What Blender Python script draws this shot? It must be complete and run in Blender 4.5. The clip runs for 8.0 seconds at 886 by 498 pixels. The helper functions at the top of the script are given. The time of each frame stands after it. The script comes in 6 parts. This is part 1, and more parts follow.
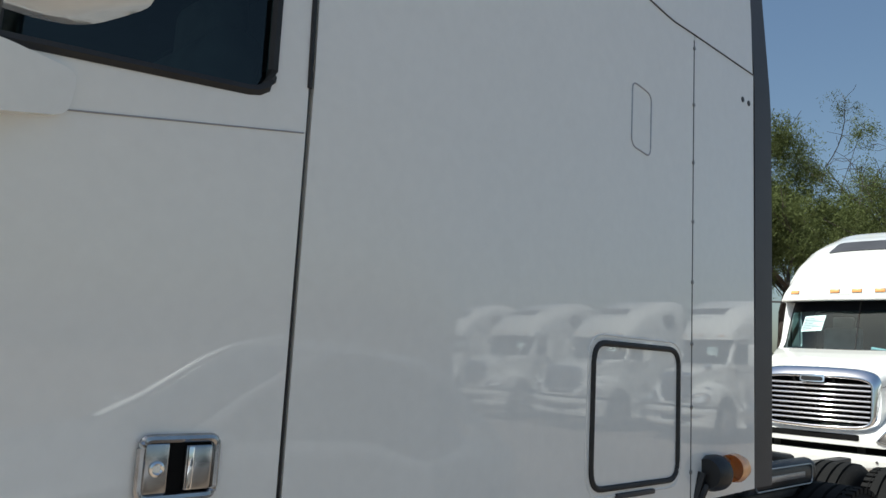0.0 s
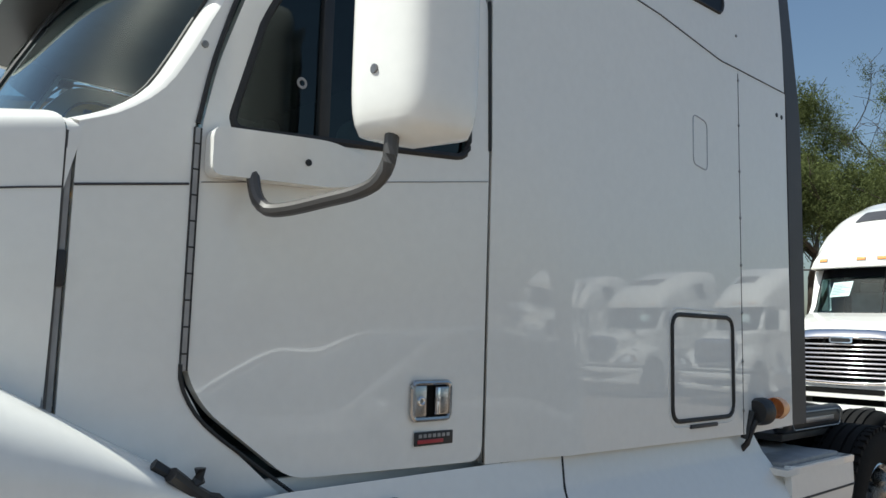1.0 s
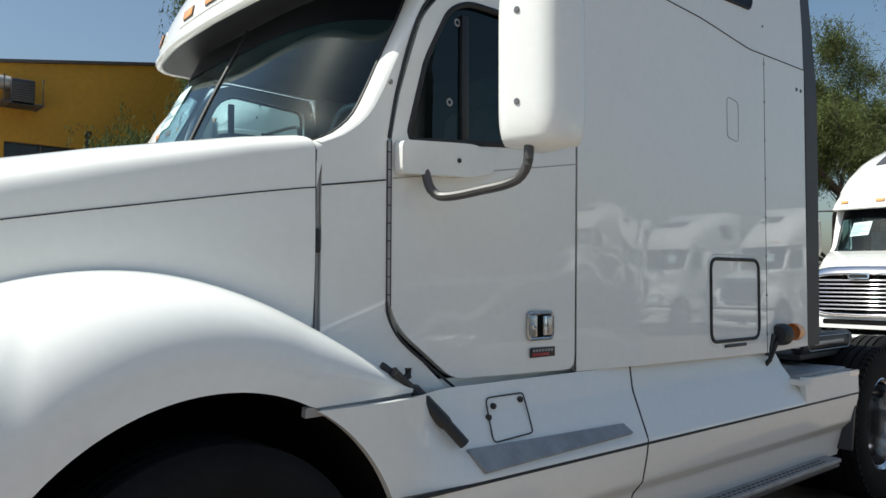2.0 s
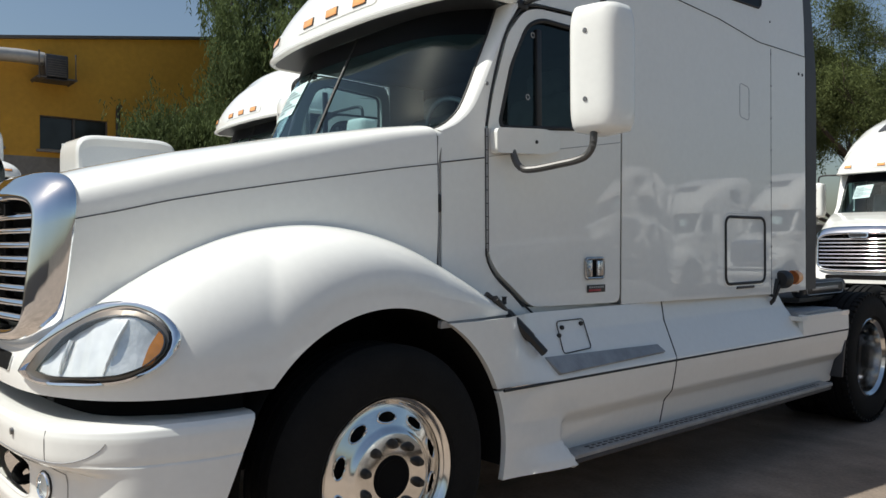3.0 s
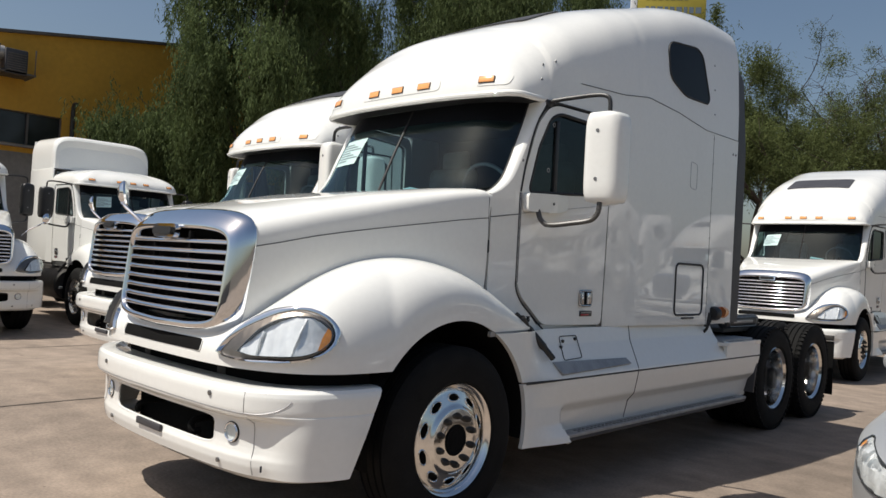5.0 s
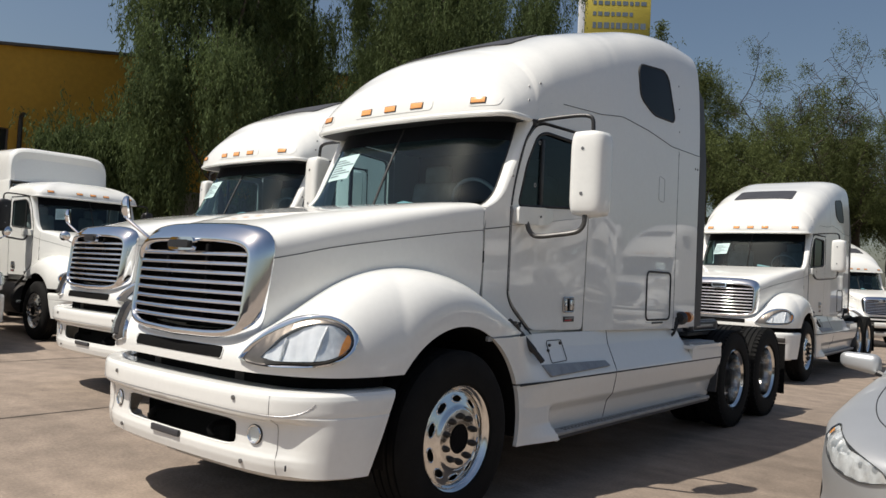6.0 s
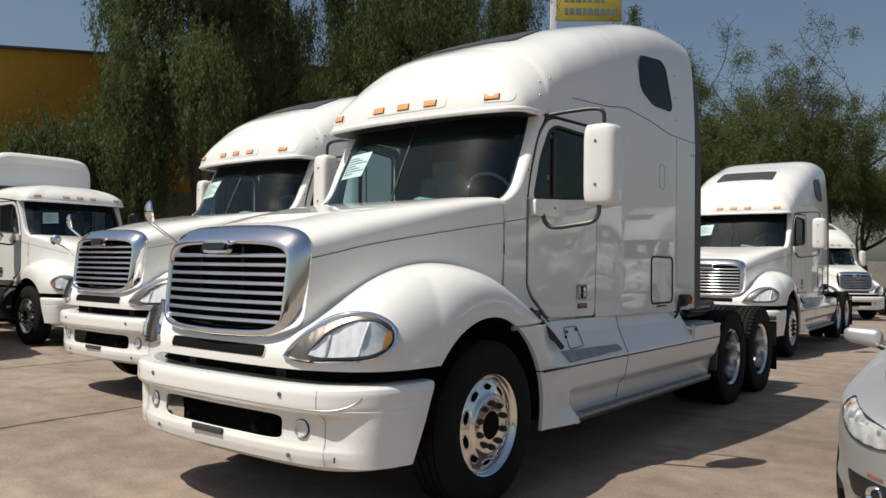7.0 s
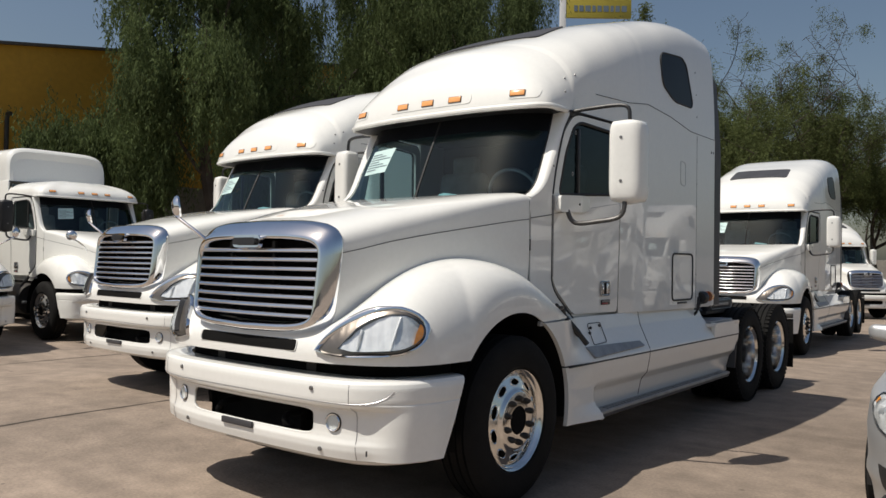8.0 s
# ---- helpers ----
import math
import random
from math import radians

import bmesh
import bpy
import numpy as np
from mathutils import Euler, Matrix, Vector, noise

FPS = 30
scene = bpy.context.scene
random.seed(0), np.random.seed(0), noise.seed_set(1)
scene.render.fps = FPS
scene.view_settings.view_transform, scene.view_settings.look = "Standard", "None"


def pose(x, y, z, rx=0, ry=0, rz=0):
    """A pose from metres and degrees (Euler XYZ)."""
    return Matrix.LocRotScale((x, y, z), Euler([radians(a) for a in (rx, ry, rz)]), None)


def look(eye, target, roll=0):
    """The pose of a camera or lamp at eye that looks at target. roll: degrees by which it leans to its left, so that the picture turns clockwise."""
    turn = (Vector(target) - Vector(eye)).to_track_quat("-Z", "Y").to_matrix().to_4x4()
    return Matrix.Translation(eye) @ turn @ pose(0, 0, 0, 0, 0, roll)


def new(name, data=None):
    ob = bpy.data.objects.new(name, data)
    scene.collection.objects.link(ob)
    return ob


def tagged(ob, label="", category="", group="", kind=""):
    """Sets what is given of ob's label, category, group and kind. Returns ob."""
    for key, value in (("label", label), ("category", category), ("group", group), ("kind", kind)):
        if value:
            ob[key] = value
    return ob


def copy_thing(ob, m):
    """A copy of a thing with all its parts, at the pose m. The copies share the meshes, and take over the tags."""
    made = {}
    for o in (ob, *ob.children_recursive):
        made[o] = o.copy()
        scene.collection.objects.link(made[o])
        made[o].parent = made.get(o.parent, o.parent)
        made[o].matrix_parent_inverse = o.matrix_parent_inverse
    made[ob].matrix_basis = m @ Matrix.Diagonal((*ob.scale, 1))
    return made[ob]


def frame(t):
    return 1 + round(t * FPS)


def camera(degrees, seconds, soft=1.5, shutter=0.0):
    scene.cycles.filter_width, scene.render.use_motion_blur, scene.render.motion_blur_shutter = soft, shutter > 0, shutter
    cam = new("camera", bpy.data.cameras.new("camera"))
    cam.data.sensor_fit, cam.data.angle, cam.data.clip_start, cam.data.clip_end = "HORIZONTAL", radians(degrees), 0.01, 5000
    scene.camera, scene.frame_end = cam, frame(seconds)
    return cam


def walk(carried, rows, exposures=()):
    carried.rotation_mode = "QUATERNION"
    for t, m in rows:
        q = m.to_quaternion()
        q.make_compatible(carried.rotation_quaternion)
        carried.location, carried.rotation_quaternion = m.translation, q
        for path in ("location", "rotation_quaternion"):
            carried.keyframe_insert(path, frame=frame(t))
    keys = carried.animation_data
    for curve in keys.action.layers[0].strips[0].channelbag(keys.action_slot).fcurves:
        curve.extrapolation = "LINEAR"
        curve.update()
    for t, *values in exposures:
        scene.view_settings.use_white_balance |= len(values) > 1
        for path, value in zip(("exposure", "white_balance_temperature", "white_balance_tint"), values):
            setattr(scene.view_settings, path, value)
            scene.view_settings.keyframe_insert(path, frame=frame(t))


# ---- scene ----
cam = camera(60.3, 8.0)
PATH = [
    (0, (2.382, 0.755, 1.529), (0.965, 2.138, 1.815), 3.2),
    (0.5, (2.539, 0.382, 1.514), (1.055, 1.707, 1.723), 0.9),
    (1, (2.709, -0.082, 1.503), (1.246, 1.264, 1.723), 1.5),
    (1.5, (2.883, -0.489, 1.502), (1.384, 0.815, 1.735), 2.9),
    (1.7, (2.97, -0.651, 1.506), (1.472, 0.664, 1.663), 1.2),
    (3, (3.571, -1.784, 1.429), (2.049, -0.486, 1.421), -0.3),
    (3.5, (3.71, -2.168, 1.425), (2.249, -0.803, 1.355), -0.5),
    (4, (3.841, -2.592, 1.457), (2.39, -1.218, 1.397), 0.3),
    (4.5, (3.992, -2.879, 1.476), (2.546, -1.497, 1.496), 1.0),
    (4.7, (4.033, -2.998, 1.498), (2.61, -1.593, 1.545), 2.0),
    (5.8, (3.959, -3.544, 1.508), (2.661, -2.022, 1.528), 3.1),
    (6, (3.973, -3.607, 1.485), (2.694, -2.071, 1.554), 2.7),
    (6.5, (3.949, -3.777, 1.497), (2.688, -2.225, 1.538), 1.0),
    (7, (3.821, -3.93, 1.505), (2.594, -2.35, 1.547), 0.7),
    (7.5, (3.728, -4.006, 1.499), (2.497, -2.431, 1.542), 0.7),
    (8, (3.722, -4.029, 1.491), (2.484, -2.459, 1.526), 0.9),
]
EXPOSURE = [(0.0, 0.57, 6220, 3.5), (1.7, 0.58, 6220, 3.5), (3.0, 0.31, 6380, 6.5), (4.5, 0.19, 6520, 9.5), (6.0, 0.12, 6600, 10.0), (8.0, -0.02, 6680, 10.0)]
walk(cam, [(t, look(eye, target, roll)) for t, eye, target, roll in PATH], EXPOSURE)

# ---- world and sun ----
SUN_DIR = Vector((0.26, 0.52, -1.0)).normalized()
ELEV = math.asin(-SUN_DIR.z)
world = bpy.data.worlds.new("sky")
scene.world = world
world.use_nodes = True
wn = world.node_tree.nodes
sky = wn.new("ShaderNodeTexSky")
sky.sky_type = "NISHITA"
sky.sun_disc = False
sky.sun_elevation = ELEV
sky.sun_rotation = math.atan2(-SUN_DIR.x, -SUN_DIR.y)
sky.air_density, sky.dust_density, sky.ozone_density = 1.2, 2.4, 2.0
wn["Background"].inputs["Strength"].default_value = 0.073
world.node_tree.links.new(sky.outputs["Color"], wn["Background"].inputs["Color"])
sun = new("sun", bpy.data.lights.new("sun", "SUN"))
sun.data.energy, sun.data.angle, sun.data.color = 4.45, radians(0.5), (1.0, 0.95, 0.87)
sun.rotation_mode = "QUATERNION"
sun.rotation_quaternion = SUN_DIR.to_track_quat("-Z", "Y")
sun.location = (-6, -12, 24)

# ---- materials ----
def principled(name, color, rough=0.5, metal=0.0, coat=0.0, spec=0.5, bump=0.0, bump_scale=200.0, var=0.0, var_scale=3.0, var2=0.0, var2_scale=40.0, coat_rough=0.03, rough_var=0.0):
    m = bpy.data.materials.new(name)
    m.use_nodes = True
    nt = m.node_tree
    b = nt.nodes["Principled BSDF"]
    b.inputs["Base Color"].default_value = (*color, 1)
    b.inputs["Roughness"].default_value = rough
    b.inputs["Metallic"].default_value = metal
    b.inputs["Coat Weight"].default_value = coat
    b.inputs["Coat Roughness"].default_value = coat_rough
    b.inputs["Specular IOR Level"].default_value = spec
    tc = nt.nodes.new("ShaderNodeTexCoord")
    last = None
    for amount, scale in ((var, var_scale), (var2, var2_scale)):
        if amount:
            nz = nt.nodes.new("ShaderNodeTexNoise")
            nz.inputs["Scale"].default_value, nz.inputs["Detail"].default_value = scale, 6
            nt.links.new(tc.outputs["Object"], nz.inputs["Vector"])
            rng = nt.nodes.new("ShaderNodeMapRange")
            rng.inputs["From Min"].default_value, rng.inputs["From Max"].default_value = 0.25, 0.75
            rng.inputs["To Min"].default_value, rng.inputs["To Max"].default_value = 1 - amount, 1 + amount
            nt.links.new(nz.outputs["Fac"], rng.inputs["Value"])
            mul = nt.nodes.new("ShaderNodeMix")
            mul.data_type, mul.blend_type = "RGBA", "MULTIPLY"
            mul.inputs["Factor"].default_value = 1
            mul.inputs["A"].default_value = (*color, 1)
            if last:
                nt.links.new(last, mul.inputs["A"])
            nt.links.new(rng.outputs["Result"], mul.inputs["B"])
            last = mul.outputs["Result"]
            if rough_var:
                rr = nt.nodes.new("ShaderNodeMapRange")
                rr.inputs["From Min"].default_value, rr.inputs["From Max"].default_value = 0.3, 0.7
                rr.inputs["To Min"].default_value, rr.inputs["To Max"].default_value = max(0, rough - rough_var), min(1, rough + rough_var)
                nt.links.new(nz.outputs["Fac"], rr.inputs["Value"])
                nt.links.new(rr.outputs["Result"], b.inputs["Roughness"])
    if last:
        nt.links.new(last, b.inputs["Base Color"])
    if bump:
        nz = nt.nodes.new("ShaderNodeTexNoise")
        nz.inputs["Scale"].default_value, nz.inputs["Detail"].default_value = bump_scale, 4
        nt.links.new(tc.outputs["Object"], nz.inputs["Vector"])
        bp = nt.nodes.new("ShaderNodeBump")
        bp.inputs["Strength"].default_value, bp.inputs["Distance"].default_value = bump, 0.01
        nt.links.new(nz.outputs["Fac"], bp.inputs["Height"])
        nt.links.new(bp.outputs["Normal"], b.inputs["Normal"])
    return m


def glass_pane(name, tint, gloss=0.075, rough=0.035):
    """Tinted flat glass: see-through with a mirror sheen that grows at a glancing view."""
    m = bpy.data.materials.new(name)
    m.use_nodes = True
    nt = m.node_tree
    nt.nodes.remove(nt.nodes["Principled BSDF"])
    tr = nt.nodes.new("ShaderNodeBsdfTransparent")
    tr.inputs["Color"].default_value = (*tint, 1)
    gl = nt.nodes.new("ShaderNodeBsdfGlossy")
    gl.inputs["Roughness"].default_value = rough
    gl.inputs["Color"].default_value = (0.86, 0.97, 0.97, 1)
    fr = nt.nodes.new("ShaderNodeLayerWeight")
    fr.inputs["Blend"].default_value = 0.5
    pw = nt.nodes.new("ShaderNodeMath")
    pw.operation = "POWER"
    pw.inputs[1].default_value = 5.0
    nt.links.new(fr.outputs["Facing"], pw.inputs[0])
    rng = nt.nodes.new("ShaderNodeMapRange")
    rng.inputs["To Min"].default_value, rng.inputs["To Max"].default_value = gloss, 1.0
    nt.links.new(pw.outputs["Value"], rng.inputs["Value"])
    mx = nt.nodes.new("ShaderNodeMixShader")
    nt.links.new(rng.outputs["Result"], mx.inputs["Fac"])
    nt.links.new(tr.outputs["BSDF"], mx.inputs[1])
    nt.links.new(gl.outputs["BSDF"], mx.inputs[2])
    nt.links.new(mx.outputs["Shader"], nt.nodes["Material Output"].inputs["Surface"])
    return m


PAINT = principled("white_paint", (0.81, 0.81, 0.775), 0.5, coat=1.0, spec=0.25, bump=0.006, bump_scale=1.3, var=0.012, var_scale=2.5, var2=0.02, var2_scale=30, coat_rough=0.02)
CHROME = principled("chrome", (0.86, 0.87, 0.89), 0.06, metal=1.0, var=0.05, var_scale=6, bump=0.01, bump_scale=5)
ALUM = principled("polished_aluminium", (0.80, 0.79, 0.77), 0.13, metal=1.0, var=0.10, var_scale=9, rough_var=0.06, bump=0.03, bump_scale=14)
TYRE = principled("tyre_rubber", (0.009, 0.0088, 0.0085), 0.85, spec=0.2, var=0.25, var_scale=7, bump=0.25, bump_scale=120, var2=0.15, var2_scale=60)
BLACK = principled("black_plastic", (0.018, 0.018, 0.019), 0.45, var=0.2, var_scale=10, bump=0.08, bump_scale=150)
RUBBER = principled("black_rubber", (0.02, 0.02, 0.02), 0.6, var=0.2, var_scale=20)
DARKGREY = principled("dark_grey_panel", (0.045, 0.045, 0.05), 0.55, var=0.2, var_scale=4, bump=0.05, bump_scale=80)
STEEL = principled("dark_steel", (0.06, 0.055, 0.05), 0.6, metal=0.4, var=0.3, var_scale=8, bump=0.2, bump_scale=40)
STEP = principled("grey_step_metal", (0.30, 0.31, 0.32), 0.5, metal=0.3, var=0.2, var_scale=12, bump=0.3, bump_scale=60)
GREYTUBE = principled("grey_tube", (0.075, 0.072, 0.07), 0.4, metal=0.2, var=0.1, var_scale=10)
AMBER = principled("amber_lens", (0.88, 0.40, 0.14), 0.25, coat=0.4, var=0.1, var_scale=40)
REFLECTOR = principled("lamp_reflector", (0.93, 0.93, 0.92), 0.18, metal=0.3, bump=0.30, bump_scale=24, var=0.10, var_scale=18)
GREYSTRIP = principled("grey_strip", (0.30, 0.30, 0.30), 0.5, var=0.15, var_scale=20)
# near-black parts, and sheets that stand in for the shade in recesses
SHADE_BLACK = principled("shade_black_and_liner", (0.007, 0.007, 0.007), 0.9, spec=0.1, var=0.3, var_scale=6, bump=0.2, bump_scale=60)
INDICATOR = principled("indicator_lens", (0.52, 0.20, 0.02), 0.2, coat=0.4, var=0.15, var_scale=40)
GREYREFLECTOR = principled("grey_lamp_reflector", (0.80, 0.80, 0.79), 0.22, metal=0.45, bump=0.35, bump_scale=30, var=0.3, var_scale=14)
LENS = glass_pane("clear_lens", (0.93, 0.95, 0.96))
GLASS = glass_pane("windscreen_glass", (0.52, 0.70, 0.74), 0.045, 0.0)
SIDEGLASS = glass_pane("tinted_side_glass", (0.13, 0.17, 0.18), 0.045)
CLEARGLASS = glass_pane("clear_side_glass", (0.60, 0.72, 0.71), 0.02, 0.3)
SLEEPGLASS = principled("black_sleeper_glass", (0.008, 0.009, 0.011), 0.30, spec=0.12, var=0.1, var_scale=8)
INTERIOR = principled("dark_cab_trim", (0.055, 0.075, 0.088), 0.8, var=0.2, var_scale=6, bump=0.1, bump_scale=60)
SEAT = principled("grey_seat_cloth", (0.30, 0.32, 0.33), 0.85, var=0.2, var_scale=9, bump=0.2, bump_scale=90)
PAPER = principled("notice_paper", (0.52, 0.69, 0.67), 0.6, var=0.05, var_scale=10)
INK = principled("print_ink", (0.12, 0.16, 0.20), 0.6, var=0.2, var_scale=30)
REDINK = principled("red_badge", (0.35, 0.03, 0.04), 0.35, var=0.1, var_scale=30)
BADGEGREY = principled("badge_grey", (0.36, 0.36, 0.37), 0.35, metal=0.6, var=0.1, var_scale=30)
BEZEL = principled("grey_bezel_metal", (0.22, 0.195, 0.17), 0.32, metal=0.8, var=0.1, var_scale=10)
NUT = principled("dark_lug_nut", (0.045, 0.043, 0.040), 0.45, metal=0.6, var=0.2, var_scale=60)
DARKCHROME = principled("dark_chrome", (0.42, 0.42, 0.43), 0.22, metal=1.0, var=0.15, var_scale=30)
# darker than the barrel, to stand in for shade deep in the dish
DISH = principled("shaded_wheel_disc", (0.11, 0.105, 0.10), 0.5, metal=0.6, var=0.3, var_scale=12, var2=0.2, var2_scale=60)
BOLT = principled("bolt_metal", (0.22, 0.22, 0.22), 0.4, metal=0.8, var=0.2, var_scale=60)

# ---- mesh helpers ----
def part(name, bm, material, parent, label="", kind="", solid=0.0, sharp=0.6):
    """Links a bmesh as one mesh object under a thing or a part."""
    for e in bm.edges:
        if len(e.link_faces) == 1 or len(e.link_faces) == 2 and e.calc_face_angle() > sharp:
            e.smooth = False
    for f in bm.faces:
        f.smooth = True
    me = bpy.data.meshes.new(name)
    bm.to_mesh(me)
    bm.free()
    me.materials.append(material)
    ob = new(name, me)
    if parent is not None:
        ob.parent = parent
    if label:
        tagged(ob, label)
    if kind:
        tagged(ob, kind=kind)
    if solid:
        md = ob.modifiers.new("thickness", "SOLIDIFY")
        md.thickness, md.offset = solid, -1
    return ob


def thing(name, label, category, group="", kind=""):
    return tagged(new(name), label, category, group, kind)


def bm_of(verts, faces):
    bm = bmesh.new()
    vs = [bm.verts.new(v) for v in verts]
    for f in faces:
        if len(set(f)) > 2:
            try:
                bm.faces.new([vs[i] for i in dict.fromkeys(f)])
            except ValueError:
                pass
    return bm


def grid(fn, nu, nv, skip=None, close_u=False, flip=False):
    """A sheet of nu by nv points; skip(u, v) leaves out the face there."""
    verts = [tuple(fn(i / (nu - (0 if close_u else 1)), j / (nv - 1))) for i in range(nu) for j in range(nv)]
    faces = []
    for i in range(nu if close_u else nu - 1):
        for j in range(nv - 1):
            if skip and skip((i + 0.5) / (nu - (0 if close_u else 1)), (j + 0.5) / (nv - 1)):
                continue
            a, b = i * nv + j, ((i + 1) % nu) * nv + j
            q = (a, b, b + 1, a + 1)
            faces.append(q[::-1] if flip else q)
    bm = bm_of(verts, faces)
    bmesh.ops.remove_doubles(bm, verts=bm.verts, dist=1e-5)
    return bm


def box(cx, cy, cz, sx, sy, sz, bevel=0.0, seg=2, turn=None):
    bm = bmesh.new()
    bmesh.ops.create_cube(bm, size=1.0)
    bmesh.ops.scale(bm, vec=(sx, sy, sz), verts=bm.verts)
    if bevel:
        bmesh.ops.bevel(bm, geom=bm.edges[:], offset=min(bevel, 0.49 * min(sx, sy, sz)), segments=seg, profile=0.5, affect="EDGES")
    m = Matrix.Translation((cx, cy, cz))
    bmesh.ops.transform(bm, matrix=m @ turn if turn else m, verts=bm.verts)
    return bm


def merged(*bms):
    out = bmesh.new()
    for b in bms:
        me = bpy.data.meshes.new("join")
        b.to_mesh(me)
        b.free()
        out.from_mesh(me)
        bpy.data.meshes.remove(me)
    return out


def lathe(profile, seg=48, axis="x", skip=None, centre=(0, 0, 0)):
    """Turns a profile of (along, radius) round an axis."""
    def fn(u, v):
        k = v * (len(profile) - 1)
        a, r = profile[int(round(k))]
        t = 2 * math.pi * u
        c, s = r * math.cos(t), r * math.sin(t)
        p = {"x": (a, c, s), "y": (c, a, s), "z": (c, s, a)}[axis]
        return [p[i] + centre[i] for i in range(3)]
    bm = grid(fn, seg, len(profile), skip, close_u=True)
    bmesh.ops.recalc_face_normals(bm, faces=bm.faces)
    return bm


def spline(keys, n):
    """n points along a smooth curve through the keys, evenly by chord of the first two columns."""
    k = np.array(keys, float)
    d = np.r_[0, np.cumsum(np.maximum(np.linalg.norm(np.diff(k[:, : min(3, k.shape[1])], axis=0), axis=1), 1e-6))]
    out = []
    tan = np.empty_like(k)
    tan[1:-1] = (k[2:] - k[:-2]) / (d[2:] - d[:-2])[:, None]
    tan[0], tan[-1] = (k[1] - k[0]) / (d[1] - d[0]), (k[-1] - k[-2]) / (d[-1] - d[-2])
    for s in np.linspace(0, d[-1], n):
        i = min(max(int(np.searchsorted(d, s) - 1), 0), len(k) - 2)
        h = d[i + 1] - d[i]
        t = (s - d[i]) / h
        out.append((2 * t**3 - 3 * t**2 + 1) * k[i] + (t**3 - 2 * t**2 + t) * h * tan[i] + (-2 * t**3 + 3 * t**2) * k[i + 1] + (t**3 - t**2) * h * tan[i + 1])
    return np.array(out)


def tube(points, r, seg=10, smooth_n=0, cap=True):
    pts = [Vector(p) for p in (spline(points, smooth_n) if smooth_n else points)]
    verts, faces = [], []
    up = Vector((0.13, 0.21, 0.97))
    for i, p in enumerate(pts):
        d = (pts[min(i + 1, len(pts) - 1)] - pts[max(i - 1, 0)]).normalized()
        a = d.cross(up)
        if a.length < 1e-3:
            a = d.cross(Vector((1, 0, 0)))
        a.normalize()
        b = d.cross(a).normalized()
        rr = r[i] if isinstance(r, (list, tuple)) else r
        for k in range(seg):
            t = 2 * math.pi * k / seg
            verts.append(p + rr * (math.cos(t) * a + math.sin(t) * b))
    for i in range(len(pts) - 1):
        for k in range(seg):
            faces.append((i * seg + k, i * seg + (k + 1) % seg, (i + 1) * seg + (k + 1) % seg, (i + 1) * seg + k))
    if cap:
        faces += [tuple(range(seg))[::-1], tuple((len(pts) - 1) * seg + k for k in range(seg))]
    bm = bm_of(verts, faces)
    bmesh.ops.recalc_face_normals(bm, faces=bm.faces)
    return bm


def rounded(pts, r, n=5):
    """A closed outline with its corners rounded."""
    out = []
    P = [Vector(p) for p in pts]
    for i, p in enumerate(P):
        a, b = P[i - 1] - p, P[(i + 1) % len(P)] - p
        rr = min(r, 0.45 * a.length, 0.45 * b.length)
        s, e = p + a.normalized() * rr, p + b.normalized() * rr
        for k in range(n + 1):
            t = k / n
            out.append((1 - t) ** 2 * s + 2 * t * (1 - t) * p + t**2 * e)
    return [tuple(q) for q in out]


def sheet(outline, holes=(), step=0.12):
    """A flat filled outline in 2D (z = 0), cut into small cells."""
    bm = bmesh.new()
    for loop in (outline, *holes):
        vs = [bm.verts.new((p[0], p[1], 0)) for p in loop]
        for i in range(len(vs)):
            bm.edges.new((vs[i], vs[(i + 1) % len(vs)]))
    bmesh.ops.triangle_fill(bm, use_beauty=True, use_dissolve=False, edges=bm.edges[:])
    lo = [min(p[i] for p in outline) for i in (0, 1)]
    hi = [max(p[i] for p in outline) for i in (0, 1)]
    for axis in (0, 1):
        n = max(1, int((hi[axis] - lo[axis]) / step))
        for k in range(1, n + 1):
            co = [0, 0, 0]
            co[axis] = lo[axis] + (hi[axis] - lo[axis]) * k / (n + 1)
            bmesh.ops.bisect_plane(bm, geom=bm.verts[:] + bm.edges[:] + bm.faces[:], plane_co=co, plane_no=[1.0 if i == axis else 0.0 for i in range(3)])
    return bm


def mapped(bm, fn, flip=False):
    for v in bm.verts:
        v.co = fn(v.co.x, v.co.y)
    if flip:
        bmesh.ops.reverse_faces(bm, faces=bm.faces[:])
    return bm


def mirrored(bm):
    for v in bm.verts:
        v.co.x = -v.co.x
    bmesh.ops.reverse_faces(bm, faces=bm.faces[:])
    return bm


def outward(bm, ref=(0, 1.5, 1.6)):
    bm.normal_update()
    r = Vector(ref)
    if sum(f.normal.dot((f.calc_center_median() - r).normalized()) * f.calc_area() for f in bm.faces) < 0:
        bmesh.ops.reverse_faces(bm, faces=bm.faces[:])
    return bm


def both(bm):
    """A half body joined with its mirror image."""
    other = mirrored(bm.copy())
    out = merged(bm, other)
    bmesh.ops.remove_doubles(out, verts=out.verts, dist=2e-4)
    return out


# ---- the lorry's body lines (nose towards -y, front axle at y = 0, ground at z = 0) ----
ARCH_Y, ARCH_Z, ARCH_R = 0.0, 0.55, 0.635
REAR_Y = 3.79


def side_x(y, z):
    base = float(np.interp(y, [0.3, 0.45, 0.72, 0.98, 1.2, 1.44, 1.65, 2.00, 2.035, 3.25, REAR_Y], [0.965, 0.967, 0.985, 0.998, 1.018, 1.038, 1.054, 1.072, 1.079, 1.082, 1.076]))
    lean = 0.030 * (min(max(z, 1.1), 2.1) - 1.75) * float(np.interp(y, [0.7, 1.0, 1.4, 1.65, 1.94, 2.02], [0, 0.4, 0.5, 1, 0.8, 0]))
    return base + lean - 0.10 * max(0.0, z - 2.9) ** 1.3


